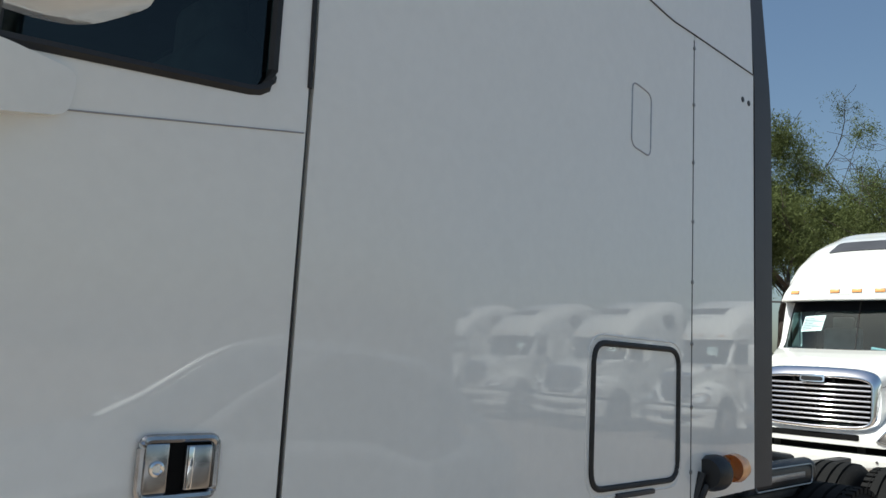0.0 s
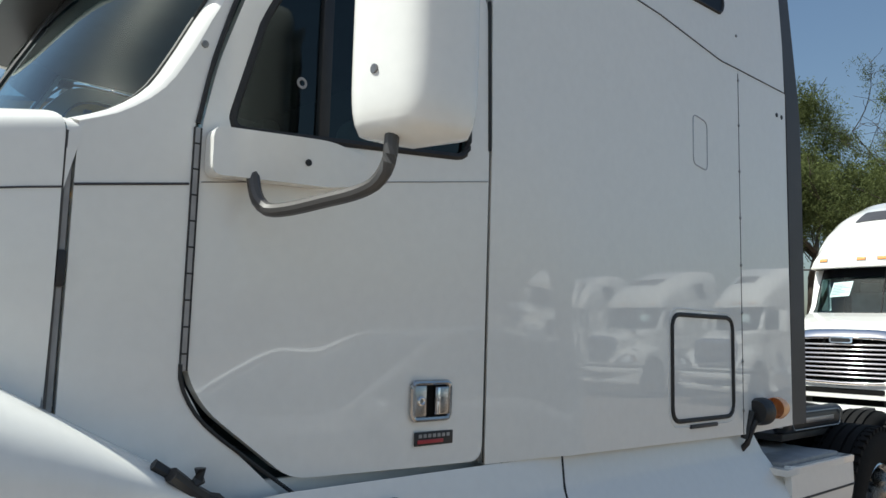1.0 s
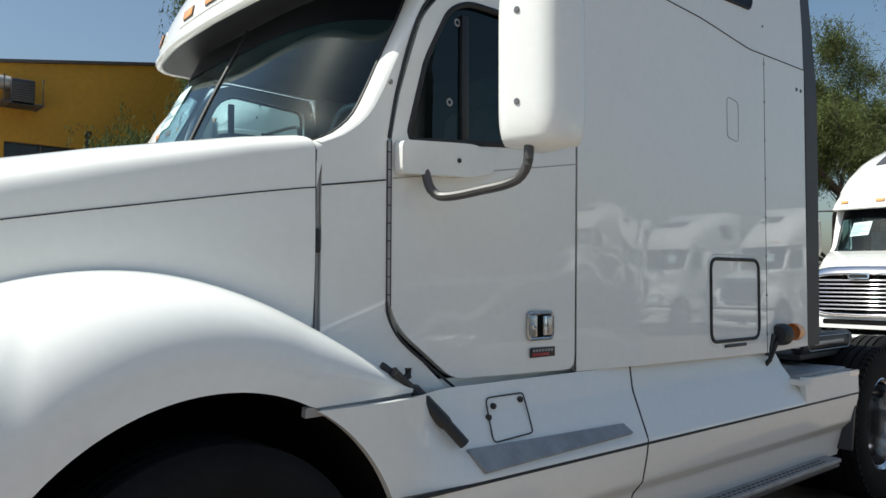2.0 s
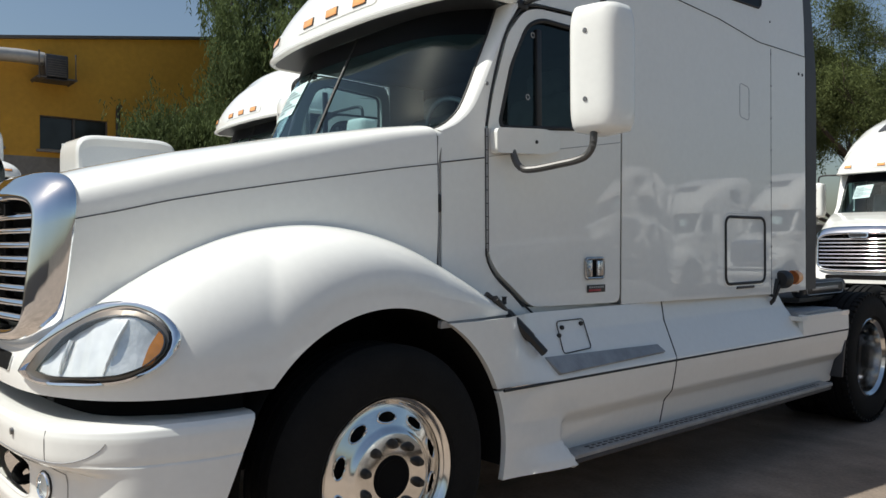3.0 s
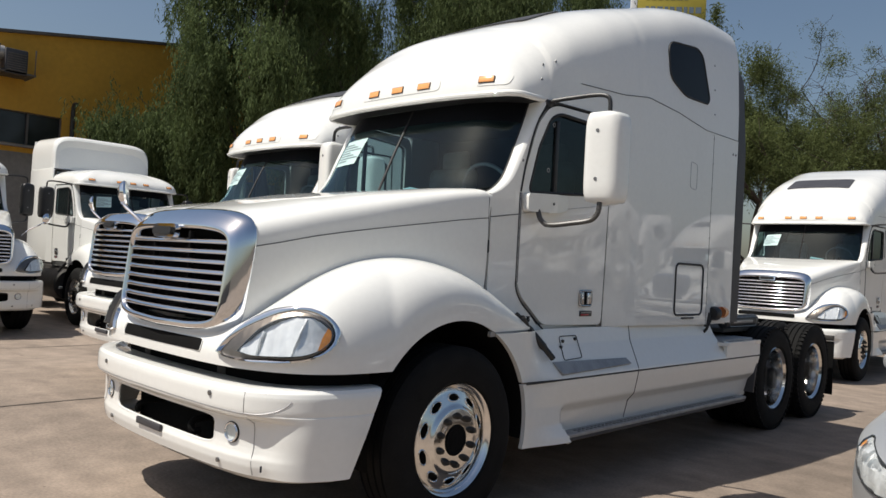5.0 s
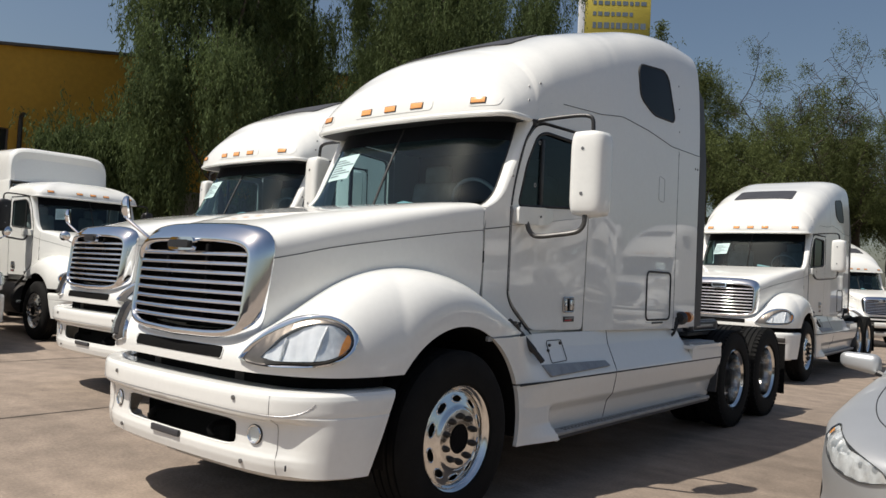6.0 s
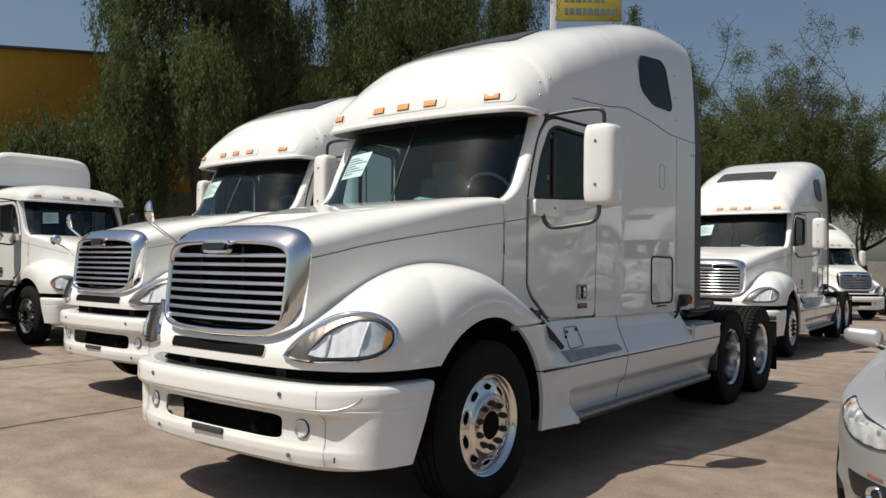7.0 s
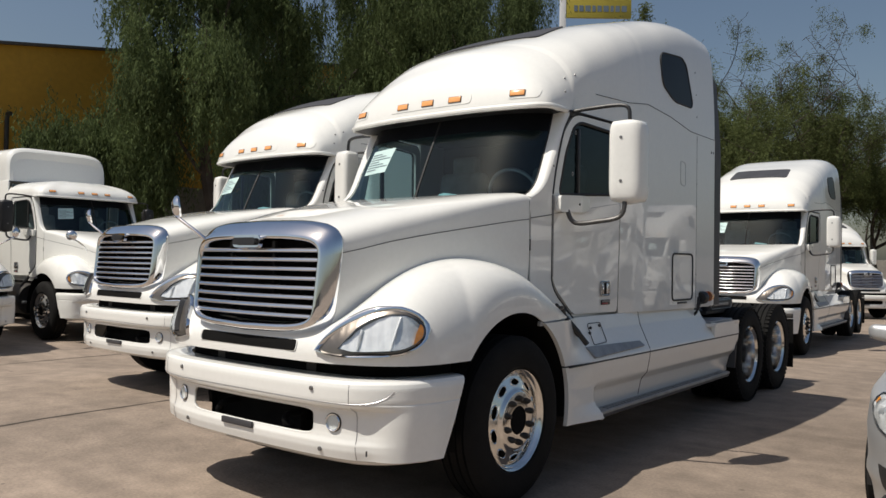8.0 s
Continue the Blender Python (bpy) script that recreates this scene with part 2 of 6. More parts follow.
def seam_z(y):
    return float(np.interp(y, [0.78, 0.95, 1.15, 1.75, 2.1, 2.6, 3.1, 3.95], [2.612, 2.706, 2.79, 2.81, 2.858, 2.829, 2.768, 2.78]))


FENDER_KEYS = [
    (0.0, -1.20, 0.0, 0.0, -1.13, 1.08, 2.4), (0.35, -1.195, 0.0, 0.35, -1.12, 1.08, 2.4), (0.60, -1.18, 0.0, 0.56, -1.04, 1.12, 2.4),
    (0.83, -1.13, 0.0, 0.64, -0.90, 1.23, 2.3), (1.01, -1.05, 0.0, 0.68, -0.75, 1.345, 2.3), (1.135, -0.92, 0.0, 0.70, -0.62, 1.42, 2.2),
    (1.175, -0.70, 0.0, 0.73, -0.45, 1.485, 2.2), (1.184, -0.47, 0.0, 0.76, -0.30, 1.515, 2.3), (1.185, -0.2, 0.0, 0.79, -0.10, 1.525, 2.6),
    (1.185, 0.1, 0.0, 0.84, 0.12, 1.475, 2.9), (1.172, 0.35, 0.0, 0.89, 0.34, 1.37, 2.9), (1.145, 0.55, 0.0, 0.93, 0.53, 1.25, 2.7), (1.11, 0.72, 0.0, 0.96, 0.71, 1.155, 2.4)]
BROW_KEYS = [(0.0, 0.468), (0.4, 0.482), (0.7, 0.525), (0.88, 0.572), (0.965, 0.645), (0.985, 0.78)]
ROOF_LOW_KEYS = [
    (0.0, 0.468, 2.60, 1.3, 2.98, 2.0), (0.4, 0.482, 2.60, 1.3, 2.98, 2.0), (0.70, 0.525, 2.60, 1.3, 2.98, 2.0), (0.88, 0.572, 2.60, 1.3, 2.98, 2.2),
    (0.965, 0.645, 2.605, 1.3, 2.98, 2.3), (0.985, 0.78, 2.615, 1.3, 2.98, 2.4), (0.985, 0.95, 2.62, 1.35, 2.98, 2.6), (0.98, 1.15, 2.62, 1.4, 2.98, 2.8), (0.988, 1.45, 2.62, 1.5, 2.98, 3.0), (0.999, 1.75, 2.62, 1.75, 2.98, 3.2), (1.01, 1.95, 2.62, 1.95, 2.97, 3.4)]


def fender_low(y):
    if y < ARCH_Y - 0.50:
        return 0.934
    d = min(abs(y - ARCH_Y), ARCH_R - 1e-3)
    z = ARCH_Z + math.sqrt(ARCH_R**2 - d * d)
    return max(z, 1.112 if y > 0 else 0.934)


def fender_bm(nv=22):
    k = spline(FENDER_KEYS, 110)
    # even out the run of the sections
    for _ in range(24):
        k[1:-1] = (k[:-2] + 2 * k[1:-1] + k[2:]) / 4
    for _ in range(40):
        k[30:-1] = (k[29:-2] + 2 * k[30:-1] + k[31:]) / 4

    def fn(u, v):
        px, py, _, qx, qy, zc, n = k[int(round(u * 109))]
        t = v * math.pi / 2
        c, s = max(math.cos(t), 0) ** (2 / n), max(math.sin(t), 0) ** (2 / n)
        zl = fender_low(py)
        # the flank draws in slightly towards its lower edge
        tuck = 0.02 * (1 - v) ** 2
        return (qx + (px - qx) * c - tuck * min(1.0, max(0.0, (px - 0.6) / 0.4)), qy + (py - qy) * c, zl + (zc - zl) * s)

    return outward(both(grid(fn, 110, nv)), (0, 0, 0.9))


def roof_point(row, v):
    px, py, zl, qy, zc, n = row
    t = v ** (1 + 0.35 * (n - 2) if n > 2 else 1) * math.pi / 2
    c, s = max(math.cos(t), 0) ** (2 / n), max(math.sin(t), 0) ** (2 / n)
    z = zl + (zc - zl) * s
    return (px * c - 0.04 * max(0, z - 2.9) * c * (py > 1.0), qy + (py - qy) * c, z)


PLAN = spline(BROW_KEYS, 70)
CROWN = spline([(0.6, 2.989), (0.68, 3.06), (0.78, 3.148), (1.0, 3.25), (1.2, 3.33), (1.4, 3.415), (1.6, 3.495), (1.8, 3.562), (2.0, 3.622), (2.2, 3.678), (2.45, 3.750), (2.7, 3.814), (3.0, 3.868), (3.4, 3.90), (3.93, 3.89)], 160)


def roof_section(y, v):
    """The high roof cut across at y: a rounded arch from the side seam to the crown."""
    zb = seam_z(y) - 0.02 if y > 0.95 else 2.60 + 0.016 * (y - 0.468) / 0.31
    if y < 0.78:
        w = float(np.interp(y, PLAN[:, 1], PLAN[:, 0]))
    else:
        w = float(np.interp(y, [0.78, 0.95], [0.985, side_x(0.95, 2.7)])) if y < 0.95 else side_x(y, zb) - 0.002
    top = 2.60 + 0.389 * (max(0.0, y - 0.468) / 0.132) ** 0.45 if y < 0.6 else float(np.interp(y, CROWN[:, 0], CROWN[:, 1]))
    n = float(np.interp(y, [0.468, 0.60, 0.78, 0.95, 1.2, 1.6, 2.4, 3.2, 3.93], [1.8, 1.8, 2.1, 2.6, 3.3, 4.0, 5.0, 7.0, 8.0]))
    t = v * v * (3 - 2 * v) * math.pi / 2
    c, s = max(math.cos(t), 0) ** (2 / n), max(math.sin(t), 0) ** (2 / n)
    z = zb + (top - zb) * s
    return (w * c - 0.05 * max(0, z - 2.9) * c, y, z)


def roof_bm(day):
    if not day:
        ys = [0.468 + (REAR_Y - 0.468) * (i / 149) ** 2.3 for i in range(150)]
        return outward(both(grid(lambda u, v: roof_section(ys[int(round(u * 149))], v), 150, 34)), (0, 2.2, 2.4))
    k = spline(ROOF_LOW_KEYS, 100)
    return outward(both(grid(lambda u, v: roof_point(k[int(round(u * 99))], v), 100, 26)), (0, 2.2, 2.4))


def hood_half(lo, hi):
    """Cross sections: u along the length, lo..hi round the section from the crown (0) over the shoulder (1) down the flank (2)."""
    def fn(a, b):
        w = lo + (hi - lo) * b
        x_rel = min(w, 1.0)
        across = math.sin(x_rel * math.pi / 2) ** 0.187
        yend = 0.17 + 0.235 * across**3
        y = -1.06 + a * (yend + 1.06)
        xs = 0.600 + (y + 1.06) / 1.456 * 0.366
        zs = float(np.interp(y, [-1.06, -0.88, -0.69, -0.485, -0.27, -0.04, 0.2, 0.396], [1.526, 1.565, 1.612, 1.652, 1.690, 1.728, 1.768, 1.797]))
        zc = float(np.interp(y, [-1.06, -0.9, -0.6, -0.2, 0.2, 0.45], [1.705, 1.755, 1.83, 1.905, 1.965, 1.99]))
        n = 3.2 + 1.5 * a + 6.0 * a**3
        if w <= 1:
            t = w * math.pi / 2
            return (xs * math.sin(t) ** (2 / n), y, zs + (zc - zs) * max(math.cos(t), 0) ** (2 / n))
        d = w - 1
        return (xs + 0.012 * math.sin(d * math.pi) - 0.02 * d, y, zs - 0.004 + (float(np.interp(y, [-1.06, -0.75, -0.5], [1.02, 1.2, 1.24])) - zs) * d)
    return fn


from mathutils.bvhtree import BVHTree


def caster(bm):
    tree = BVHTree.FromBMesh(bm)

    def cast(origin, way, off=0.0):
        hit = tree.ray_cast(Vector(origin), Vector(way))
        if hit[0] is None:
            hit = tree.find_nearest(Vector(origin) + Vector(way) * 0.5)
        nrm = hit[1] if hit[1].dot(Vector(way)) < 0 else -hit[1]
        return hit[0] + nrm * off
    return cast


def wheel(parent, x, y, side, dual):
    """An aluminium wheel with its tyre, or a dual pair with the deep outer dish."""
    s = side
    w = thing("wheel", "polished aluminium truck wheel with black tyre", "wheel")
    w.parent = parent
    del w["category"]
    R = 0.52
    for k, xc in enumerate((0.0, -0.34) if dual else (0.0,)):
        prof = [(-0.10, 0.30), (-0.135, 0.33), (-0.142, 0.40), (-0.135, 0.46), (-0.118, 0.495), (-0.105, 0.505)]
        tread = []
        for i, gx in enumerate((-0.085, -0.03, 0.03, 0.085)):
            tread += [(gx - 0.008, 0.519), (gx - 0.006, 0.503), (gx + 0.006, 0.503), (gx + 0.008, 0.519)]
        prof = prof + tread + [(-a, r) for a, r in prof[::-1]]
        bm = lathe([(a + xc, r) for a, r in prof], 72)
        if s < 0:
            mirrored(bm)
        bmesh.ops.translate(bm, verts=bm.verts, vec=(x, y, R))
        part("tyre", bm, TYRE, w)
    if dual:
        prof = [(0.095, 0.285), (0.118, 0.312), (0.122, 0.305), (0.10, 0.285), (0.02, 0.274), (-0.10, 0.267), (-0.135, 0.240), (-0.145, 0.19), (-0.135, 0.155), (-0.10, 0.15), (-0.095, 0.09), (-0.03, 0.085), (-0.03, 0.0)]
    else:
        prof = [(0.09, 0.285), (0.118, 0.316), (0.124, 0.312), (0.115, 0.298), (0.085, 0.285), (0.087, 0.270)] + [(0.087 + (0.270 - r) * 0.36, r) for r in np.linspace(0.264, 0.206, 13)] + [(0.112, 0.20), (0.118, 0.188), (0.128, 0.180), (0.132, 0.17), (0.132, 0.088), (0.128, 0.084)]

    def skip(u, v):
        j = v * (len(prof) - 1)
        i0 = int(j)
        r = prof[i0][1] * 0.5 + prof[min(i0 + 1, len(prof) - 1)][1] * 0.5
        ang = ((u * 10) % 1.0 - 0.5) * 0.628
        r0, half_r, half_a = (0.213, 0.022, 0.034) if dual else (0.234, 0.021, 0.043)
        return (dual and i0 <= 2 and abs(ang) < 0.15) or (not dual and ((r - r0) / half_r) ** 2 + (ang * r0 / half_a) ** 2 < 1)

    if dual:
        # bright outer barrel, dull disc deep inside with its shade put in the colour, a hand hole between each pair of
        # nuts
        part("barrel", mirror_place(lathe(prof[:6], 72), s, x, y, R), ALUM, w, "polished aluminium barrel", solid=0.004)
        prof = prof[5:]
        lugs = [box(0.106 * e, 0, 0.503, 0.05, 0.034, 0.024) for e in (-1, 1)]
        ring = []
        for k in range(56):
            for b in lugs:
                b2 = b.copy()
                bmesh.ops.rotate(b2, verts=b2.verts, cent=(0, 0, 0), matrix=Matrix.Rotation(2 * math.pi * k / 56, 3, "X"))
                ring.append(b2)
        part("tread", mirror_place(merged(*ring), s, x, y, R), TYRE, w, kind="stuff")
    bm = lathe(prof, 240 if not dual else 120, skip=skip)
    rim = part("rim", mirror_place(bm, s, x, y, R), DISH if dual else ALUM, w, "dull wheel disc with its deep shade in the colour" if dual else "polished aluminium rim with oval hand holes", solid=0.004)
    if not dual:
        for k in range(10):
            mid = 2 * math.pi * (k + 0.5) / 10
            loop = []
            for a in np.linspace(0, 2 * math.pi, 25):
                r, q = 0.234 + 0.0215 * math.cos(a), mid + 0.0445 / 0.234 * math.sin(a)
                loop.append((0.088 + (0.270 - r) * 0.36, r * math.cos(q), r * math.sin(q)))
            part("hole_lip", mirror_place(tube(loop, 0.0042, 6), s, x, y, R), ALUM, rim)
    back = lathe([(0.02 if not dual else -0.17, 0.28), (0.02 if not dual else -0.17, 0.08)], 40)
    part("brake_drum", mirror_place(back, s, x, y, R), STEEL, w)
    hubx = 0.132 if not dual else -0.03
    cap = lathe([(hubx - 0.03, 0.086), (hubx + 0.004, 0.084), (hubx + 0.008, 0.074), (hubx + 0.002, 0.066), (hubx + 0.002, 0.0)], 32)
    part("hub_cap", mirror_place(cap, s, x, y, R), SHADE_BLACK if not dual else STEEL, w, "dark oil-stained hub centre")
    for k in range(10):
        a = 2 * math.pi * (k + 0.5) / 10
        rr, xx = (0.135, 0.132) if not dual else (0.165, -0.135)
        nut = lathe([(xx - 0.004, 0.021), (xx + 0.014, 0.019), (xx + 0.030, 0.013), (xx + 0.034, 0.0)], 10, centre=(0, rr * math.cos(a), rr * math.sin(a)))
        part("lug_nut", mirror_place(nut, s, x, y, R), NUT, w)
    return w


def mirror_place(bm, s, x, y, z):
    if s < 0:
        mirrored(bm)
    bmesh.ops.translate(bm, verts=bm.verts, vec=(x, y, z))
    return bm


def band(cast, loop, width, lift, axis_way, origin_fn):
    """A narrow strip along a loop of 2D points laid on a surface."""
    n = len(loop)
    cx, cy = sum(p[0] for p in loop) / n, sum(p[1] for p in loop) / n
    verts, faces = [], []
    for p in loop:
        d = Vector((p[0] - cx, p[1] - cy)).normalized() * width
        verts += [cast(origin_fn(p[0] - d.x, p[1] - d.y), axis_way, 0.001), cast(origin_fn(p[0] - d.x * 0.5, p[1] - d.y * 0.5), axis_way, lift), cast(origin_fn(p[0], p[1]), axis_way, lift), cast(origin_fn(p[0] + d.x * 0.3, p[1] + d.y * 0.3), axis_way, 0.0)]
    for i in range(n):
        j = (i + 1) % n
        for k in range(3):
            faces.append((4 * i + k, 4 * j + k, 4 * j + k + 1, 4 * i + k + 1))
    bm = bm_of(verts, faces)
    bmesh.ops.recalc_face_normals(bm, faces=bm.faces)
    return bm


BUMPER_KEYS = [(0.0, -1.238), (0.3, -1.232), (0.6, -1.212), (0.85, -1.165), (1.0, -1.085), (1.10, -0.975), (1.155, -0.83), (1.178, -0.70), (1.183, -0.575)]
BUMPER_PROFILE = [(0.20, 0.385), (0.11, 0.395), (0.068, 0.425), (0.056, 0.47), (0.054, 0.505), (0.062, 0.53), (0.067, 0.56), (0.067, 0.66), (0.058, 0.69), (0.022, 0.708), (0.004, 0.725), (0.0, 0.745), (0.0, 0.815), (0.006, 0.838), (0.02, 0.852), (0.06, 0.858), (0.17, 0.858)]


def bumper_bm(closed=False):
    k = spline(BUMPER_KEYS, 120)
    dense = []
    for (a, b), (c, d) in zip(BUMPER_PROFILE[:-1], BUMPER_PROFILE[1:]):
        dense += [(a + (c - a) * t, b + (d - b) * t) for t in (0, 0.25, 0.5, 0.75)]
    dense.append(BUMPER_PROFILE[-1])

    def fn(u, v):
        i = int(round(u * 119))
        p = k[i]
        q = k[min(i + 1, 119)] - k[max(i - 1, 0)]
        nrm = np.array([q[1], -q[0]]) / np.linalg.norm(q)
        inset, z = dense[int(round(v * (len(dense) - 1)))]
        if 0.42 < z < 0.73:
            # the middle recess runs out towards the corner
            fade = min(max((p[0] - 0.90) / 0.22, 0.0), 1.0)
            inset += (0.06 * max(0.0, 0.62 - z) - inset) * fade * fade * (3 - 2 * fade)
        x, y = p - nrm * inset
        if u > 0.75:
            y -= ((u - 0.75) / 0.25) ** 1.6 * 0.20 * max(0.0, (0.87 - z) / 0.48)
        return (max(x, 0.0) if u > 0 else 0.0, y, z + 0.02 * max(0, x - 0.8))

    def skip(u, v):
        x = k[int(u * 119)][0]
        z = dense[int(v * (len(dense) - 1))][1]
        return not closed and (x / 0.565) ** 14 + (abs(z - 0.607) / 0.074) ** 5 < 1

    return outward(both(grid(fn, 120, len(dense), skip)), (0, 0, 0.65))


def shell_loop(half_top, half_low, z0, z1, n=72, e=5.0):
    pts = []
    zc, h = (z0 + z1) / 2, (z1 - z0) / 2
    for i in range(n):
        t = 2 * math.pi * i / n
        c, s = math.cos(t), math.sin(t)
        z = zc + h * math.copysign(abs(s) ** (2 / e), s)
        w = half_low + (half_top - half_low) * (z - z0) / (z1 - z0)
        x = w * math.copysign(abs(c) ** (2 / e), c)
        z += 0.018 * (1 - (x / w) ** 2) * (1 if z > zc else -1)
        pts.append((x, z))
    return pts


def grille_y(x, z):
    return -1.205 + 0.155 * x * x + 0.10 * (z - 1.35)


def grille(parent):
    g = new("grille")
    g.parent = parent
    tagged(g, "chrome grille shell with eight chrome bars")
    loops = [(0.54, 0.53, 1.12, 1.63, 0.16, 6), (0.628, 0.611, 1.066, 1.710, 0.118, 6), (0.630, 0.613, 1.064, 1.712, 0.110, 6), (0.627, 0.610, 1.067, 1.709, 0.092, 6), (0.622, 0.606, 1.071, 1.703, 0.073, 6), (0.613, 0.600, 1.080, 1.690, 0.052, 6), (0.601, 0.590, 1.095, 1.662, 0.033, 6.5), (0.584, 0.574, 1.112, 1.630, 0.004, 7), (0.566, 0.558, 1.126, 1.608, 0.0, 8), (0.557, 0.549, 1.136, 1.600, 0.006, 8), (0.552, 0.544, 1.142, 1.595, 0.03, 8), (0.546, 0.538, 1.148, 1.590, 0.10, 8)]
    rows = [[(x, grille_y(x, z) + back, z) for x, z in shell_loop(a, b, c, d, e=e)] for a, b, c, d, back, e in loops]
    n = len(rows[0])
    faces = [(r * n + i, r * n + (i + 1) % n, (r + 1) * n + (i + 1) % n, (r + 1) * n + i) for r in range(len(rows) - 1) for i in range(n)]
    bm = bm_of([p for r in rows for p in r], faces)
    bmesh.ops.recalc_face_normals(bm, faces=bm.faces)
    part("grille_shell", bm, CHROME, g, "chrome grille surround", sharp=1.0)
    # plain sheet, blackened to give the shade between the bars
    part("radiator_screen", grid(lambda u, v: ((u - 0.5) * 1.12, grille_y((u - 0.5) * 1.12, 1.15 + v * 0.47) + 0.095, 1.14 + v * 0.49), 12, 6), SHADE_BLACK, g, "plain radiator sheet, black for the shade behind the bars")
    for i in range(8):
        z = 1.182 + i * 0.0528
        half = 0.540 + 0.008 * (z - 1.15) / 0.44

        def bar(u, v, z=z, half=half):
            x = (u - 0.5) * 2 * half
            t = v * 2 * math.pi
            return (x, grille_y(x, z) + 0.036 + 0.024 * math.cos(t), z + 0.0125 * math.sin(t) + 0.010 * math.cos(t))
        bm = grid(bar, 20, 13)
        bmesh.ops.recalc_face_normals(bm, faces=bm.faces)
        part("grille_bar", bm, CHROME, g, sharp=2.0)
    for x in (-0.2, 0.2):
        part("grille_rib", box(x, grille_y(x, 1.38) + 0.055, 1.385, 0.022, 0.03, 0.43, 0.004), SHADE_BLACK, g)
    badge = rounded([(-0.125, 1.562), (0.125, 1.562), (0.125, 1.636), (-0.125, 1.636)], 0.036)
    bm = sheet(badge, step=0.05)
    mapped(bm, lambda a, b: (a, grille_y(a, b) - 0.022, b))
    part("badge", outward(bm, (0, 0, 1.6)), CHROME, g, "oval chrome badge with dark centre", solid=0.03)
    bm = mapped(sheet(rounded([(-0.104, 1.578), (0.104, 1.578), (0.104, 1.620), (-0.104, 1.620)], 0.020), step=0.05), lambda a, b: (a, grille_y(a, b) - 0.040, b))
    part("badge_centre", outward(bm, (0, 0, 1.6)), BLACK, g, solid=0.004)
    return g


HEAD_OUT = [(0.535, 1.0), (0.62, 0.982), (0.80, 0.975), (0.97, 0.993), (1.035, 1.030), (1.066, 1.088), (1.062, 1.148), (1.020, 1.204), (0.945, 1.236), (0.82, 1.218), (0.70, 1.155), (0.595, 1.068)]
HEAD_WRAP = lambda pts: [(a if a < 0.8 else 0.8 + (a - 0.8) * 1.38, b) for a, b in pts]
HEAD_LENS = [(0.700, 1.015), (0.80, 1.004), (0.965, 1.016), (1.024, 1.048), (1.048, 1.092), (1.042, 1.140), (1.005, 1.178), (0.95, 1.191), (0.872, 1.170), (0.808, 1.124), (0.748, 1.063)]


def headlight(parent, cast, s):
    h = new("headlight")
    h.parent = parent
    tagged(h, "clear almond headlight in a chrome bezel with amber corner")
    way, org = (-0.35 * s, 0.94, 0), lambda a, b: (s * (a + 0.35 * 0.5), -1.0 - 0.94 * 0.5, b)

    def closed(loop, n=60):
        k = spline([*loop, loop[0]], n + 1)[:-1]
        return [tuple(p) for p in k]
    out, lens = closed(HEAD_WRAP(HEAD_OUT)), closed(HEAD_WRAP(HEAD_LENS))
    bm = mapped(sheet(out, step=0.05), lambda a, b: cast(org(a, b), way, 0.006))
    part("bezel_plate", outward(bm, (0, 0, 1.1)), BEZEL, h, "grey bezel plate")
    part("bezel", band(cast, out, 0.024, 0.022, way, org), CHROME, h, "chrome bezel ring", sharp=1.2)
    # a fluted bowl either side of the divider
    def dish(a, b):
        p, q, k, f = (0.87, 1.09, 0.16, 30) if a < 1.015 else (1.10, 1.10, 0.12, 22)
        d = math.hypot(a - p, 1.3 * (b - q)) / k
        return 0.009 + 0.020 * min(1.0, d * d) + 0.0032 * abs((a * f + 4 * b) % 2 - 1)
    for inner in (True, False):
        bm = sheet(lens, step=0.011)
        cut = lambda p: p.x < 0.995 + 0.20 * (p.y - 1.015)
        bmesh.ops.delete(bm, geom=[f for f in bm.faces if cut(f.calc_center_median()) != inner], context="FACES")
        bm = mapped(bm, lambda a, b: cast(org(a, b), way, dish(a, b)))
        part("reflector", outward(bm, (0, 0, 1.1)), REFLECTOR if inner else GREYREFLECTOR, h, "bright fluted lamp reflector" if inner else "grey indicator reflector", sharp=0.25)
    part("lamp_wall", tube([cast(org(0.815 + 0.012 * k, 1.015 + 0.100 * k), way, 0.020) for k in np.linspace(0, 1, 8)], 0.008, 8), GREYREFLECTOR, h)
    lens_bm = mapped(sheet(lens, step=0.04), lambda a, b: cast(org(a, b), way, 0.038))
    cover = part("lens", outward(lens_bm, (0, 0, 1.1)), LENS, h, "clear plastic lens")
    cover.visible_shadow = False
    rim = band(cast, lens, 0.007, 0.037, way, org)
    part("lens_edge", rim, BLACK, h)
    wall = [(0.995 + 0.036 * k, 1.020 + 0.175 * k) for k in np.linspace(0, 1, 12)]
    part("lamp_divider", tube([cast(org(a, b), way, 0.030) for a, b in wall[:-1]], 0.0055, 6), REFLECTOR, h)
    amber = [(1.098, 1.041), (1.124, 1.053), (1.140, 1.09), (1.138, 1.125), (1.130, 1.145), (1.120, 1.147), (1.108, 1.10)]
    bm = mapped(sheet(amber, step=0.05), lambda a, b: cast(org(a, b), way, 0.030))
    part("indicator", outward(bm, (0, 0, 1.1)), INDICATOR, h, "amber indicator")
    return h


PILLAR = [(0.43, 1.945), (0.52, 1.985), (0.61, 2.06), (0.67, 2.16), (0.715, 2.26), (0.80, 2.43), (0.885, 2.60)]


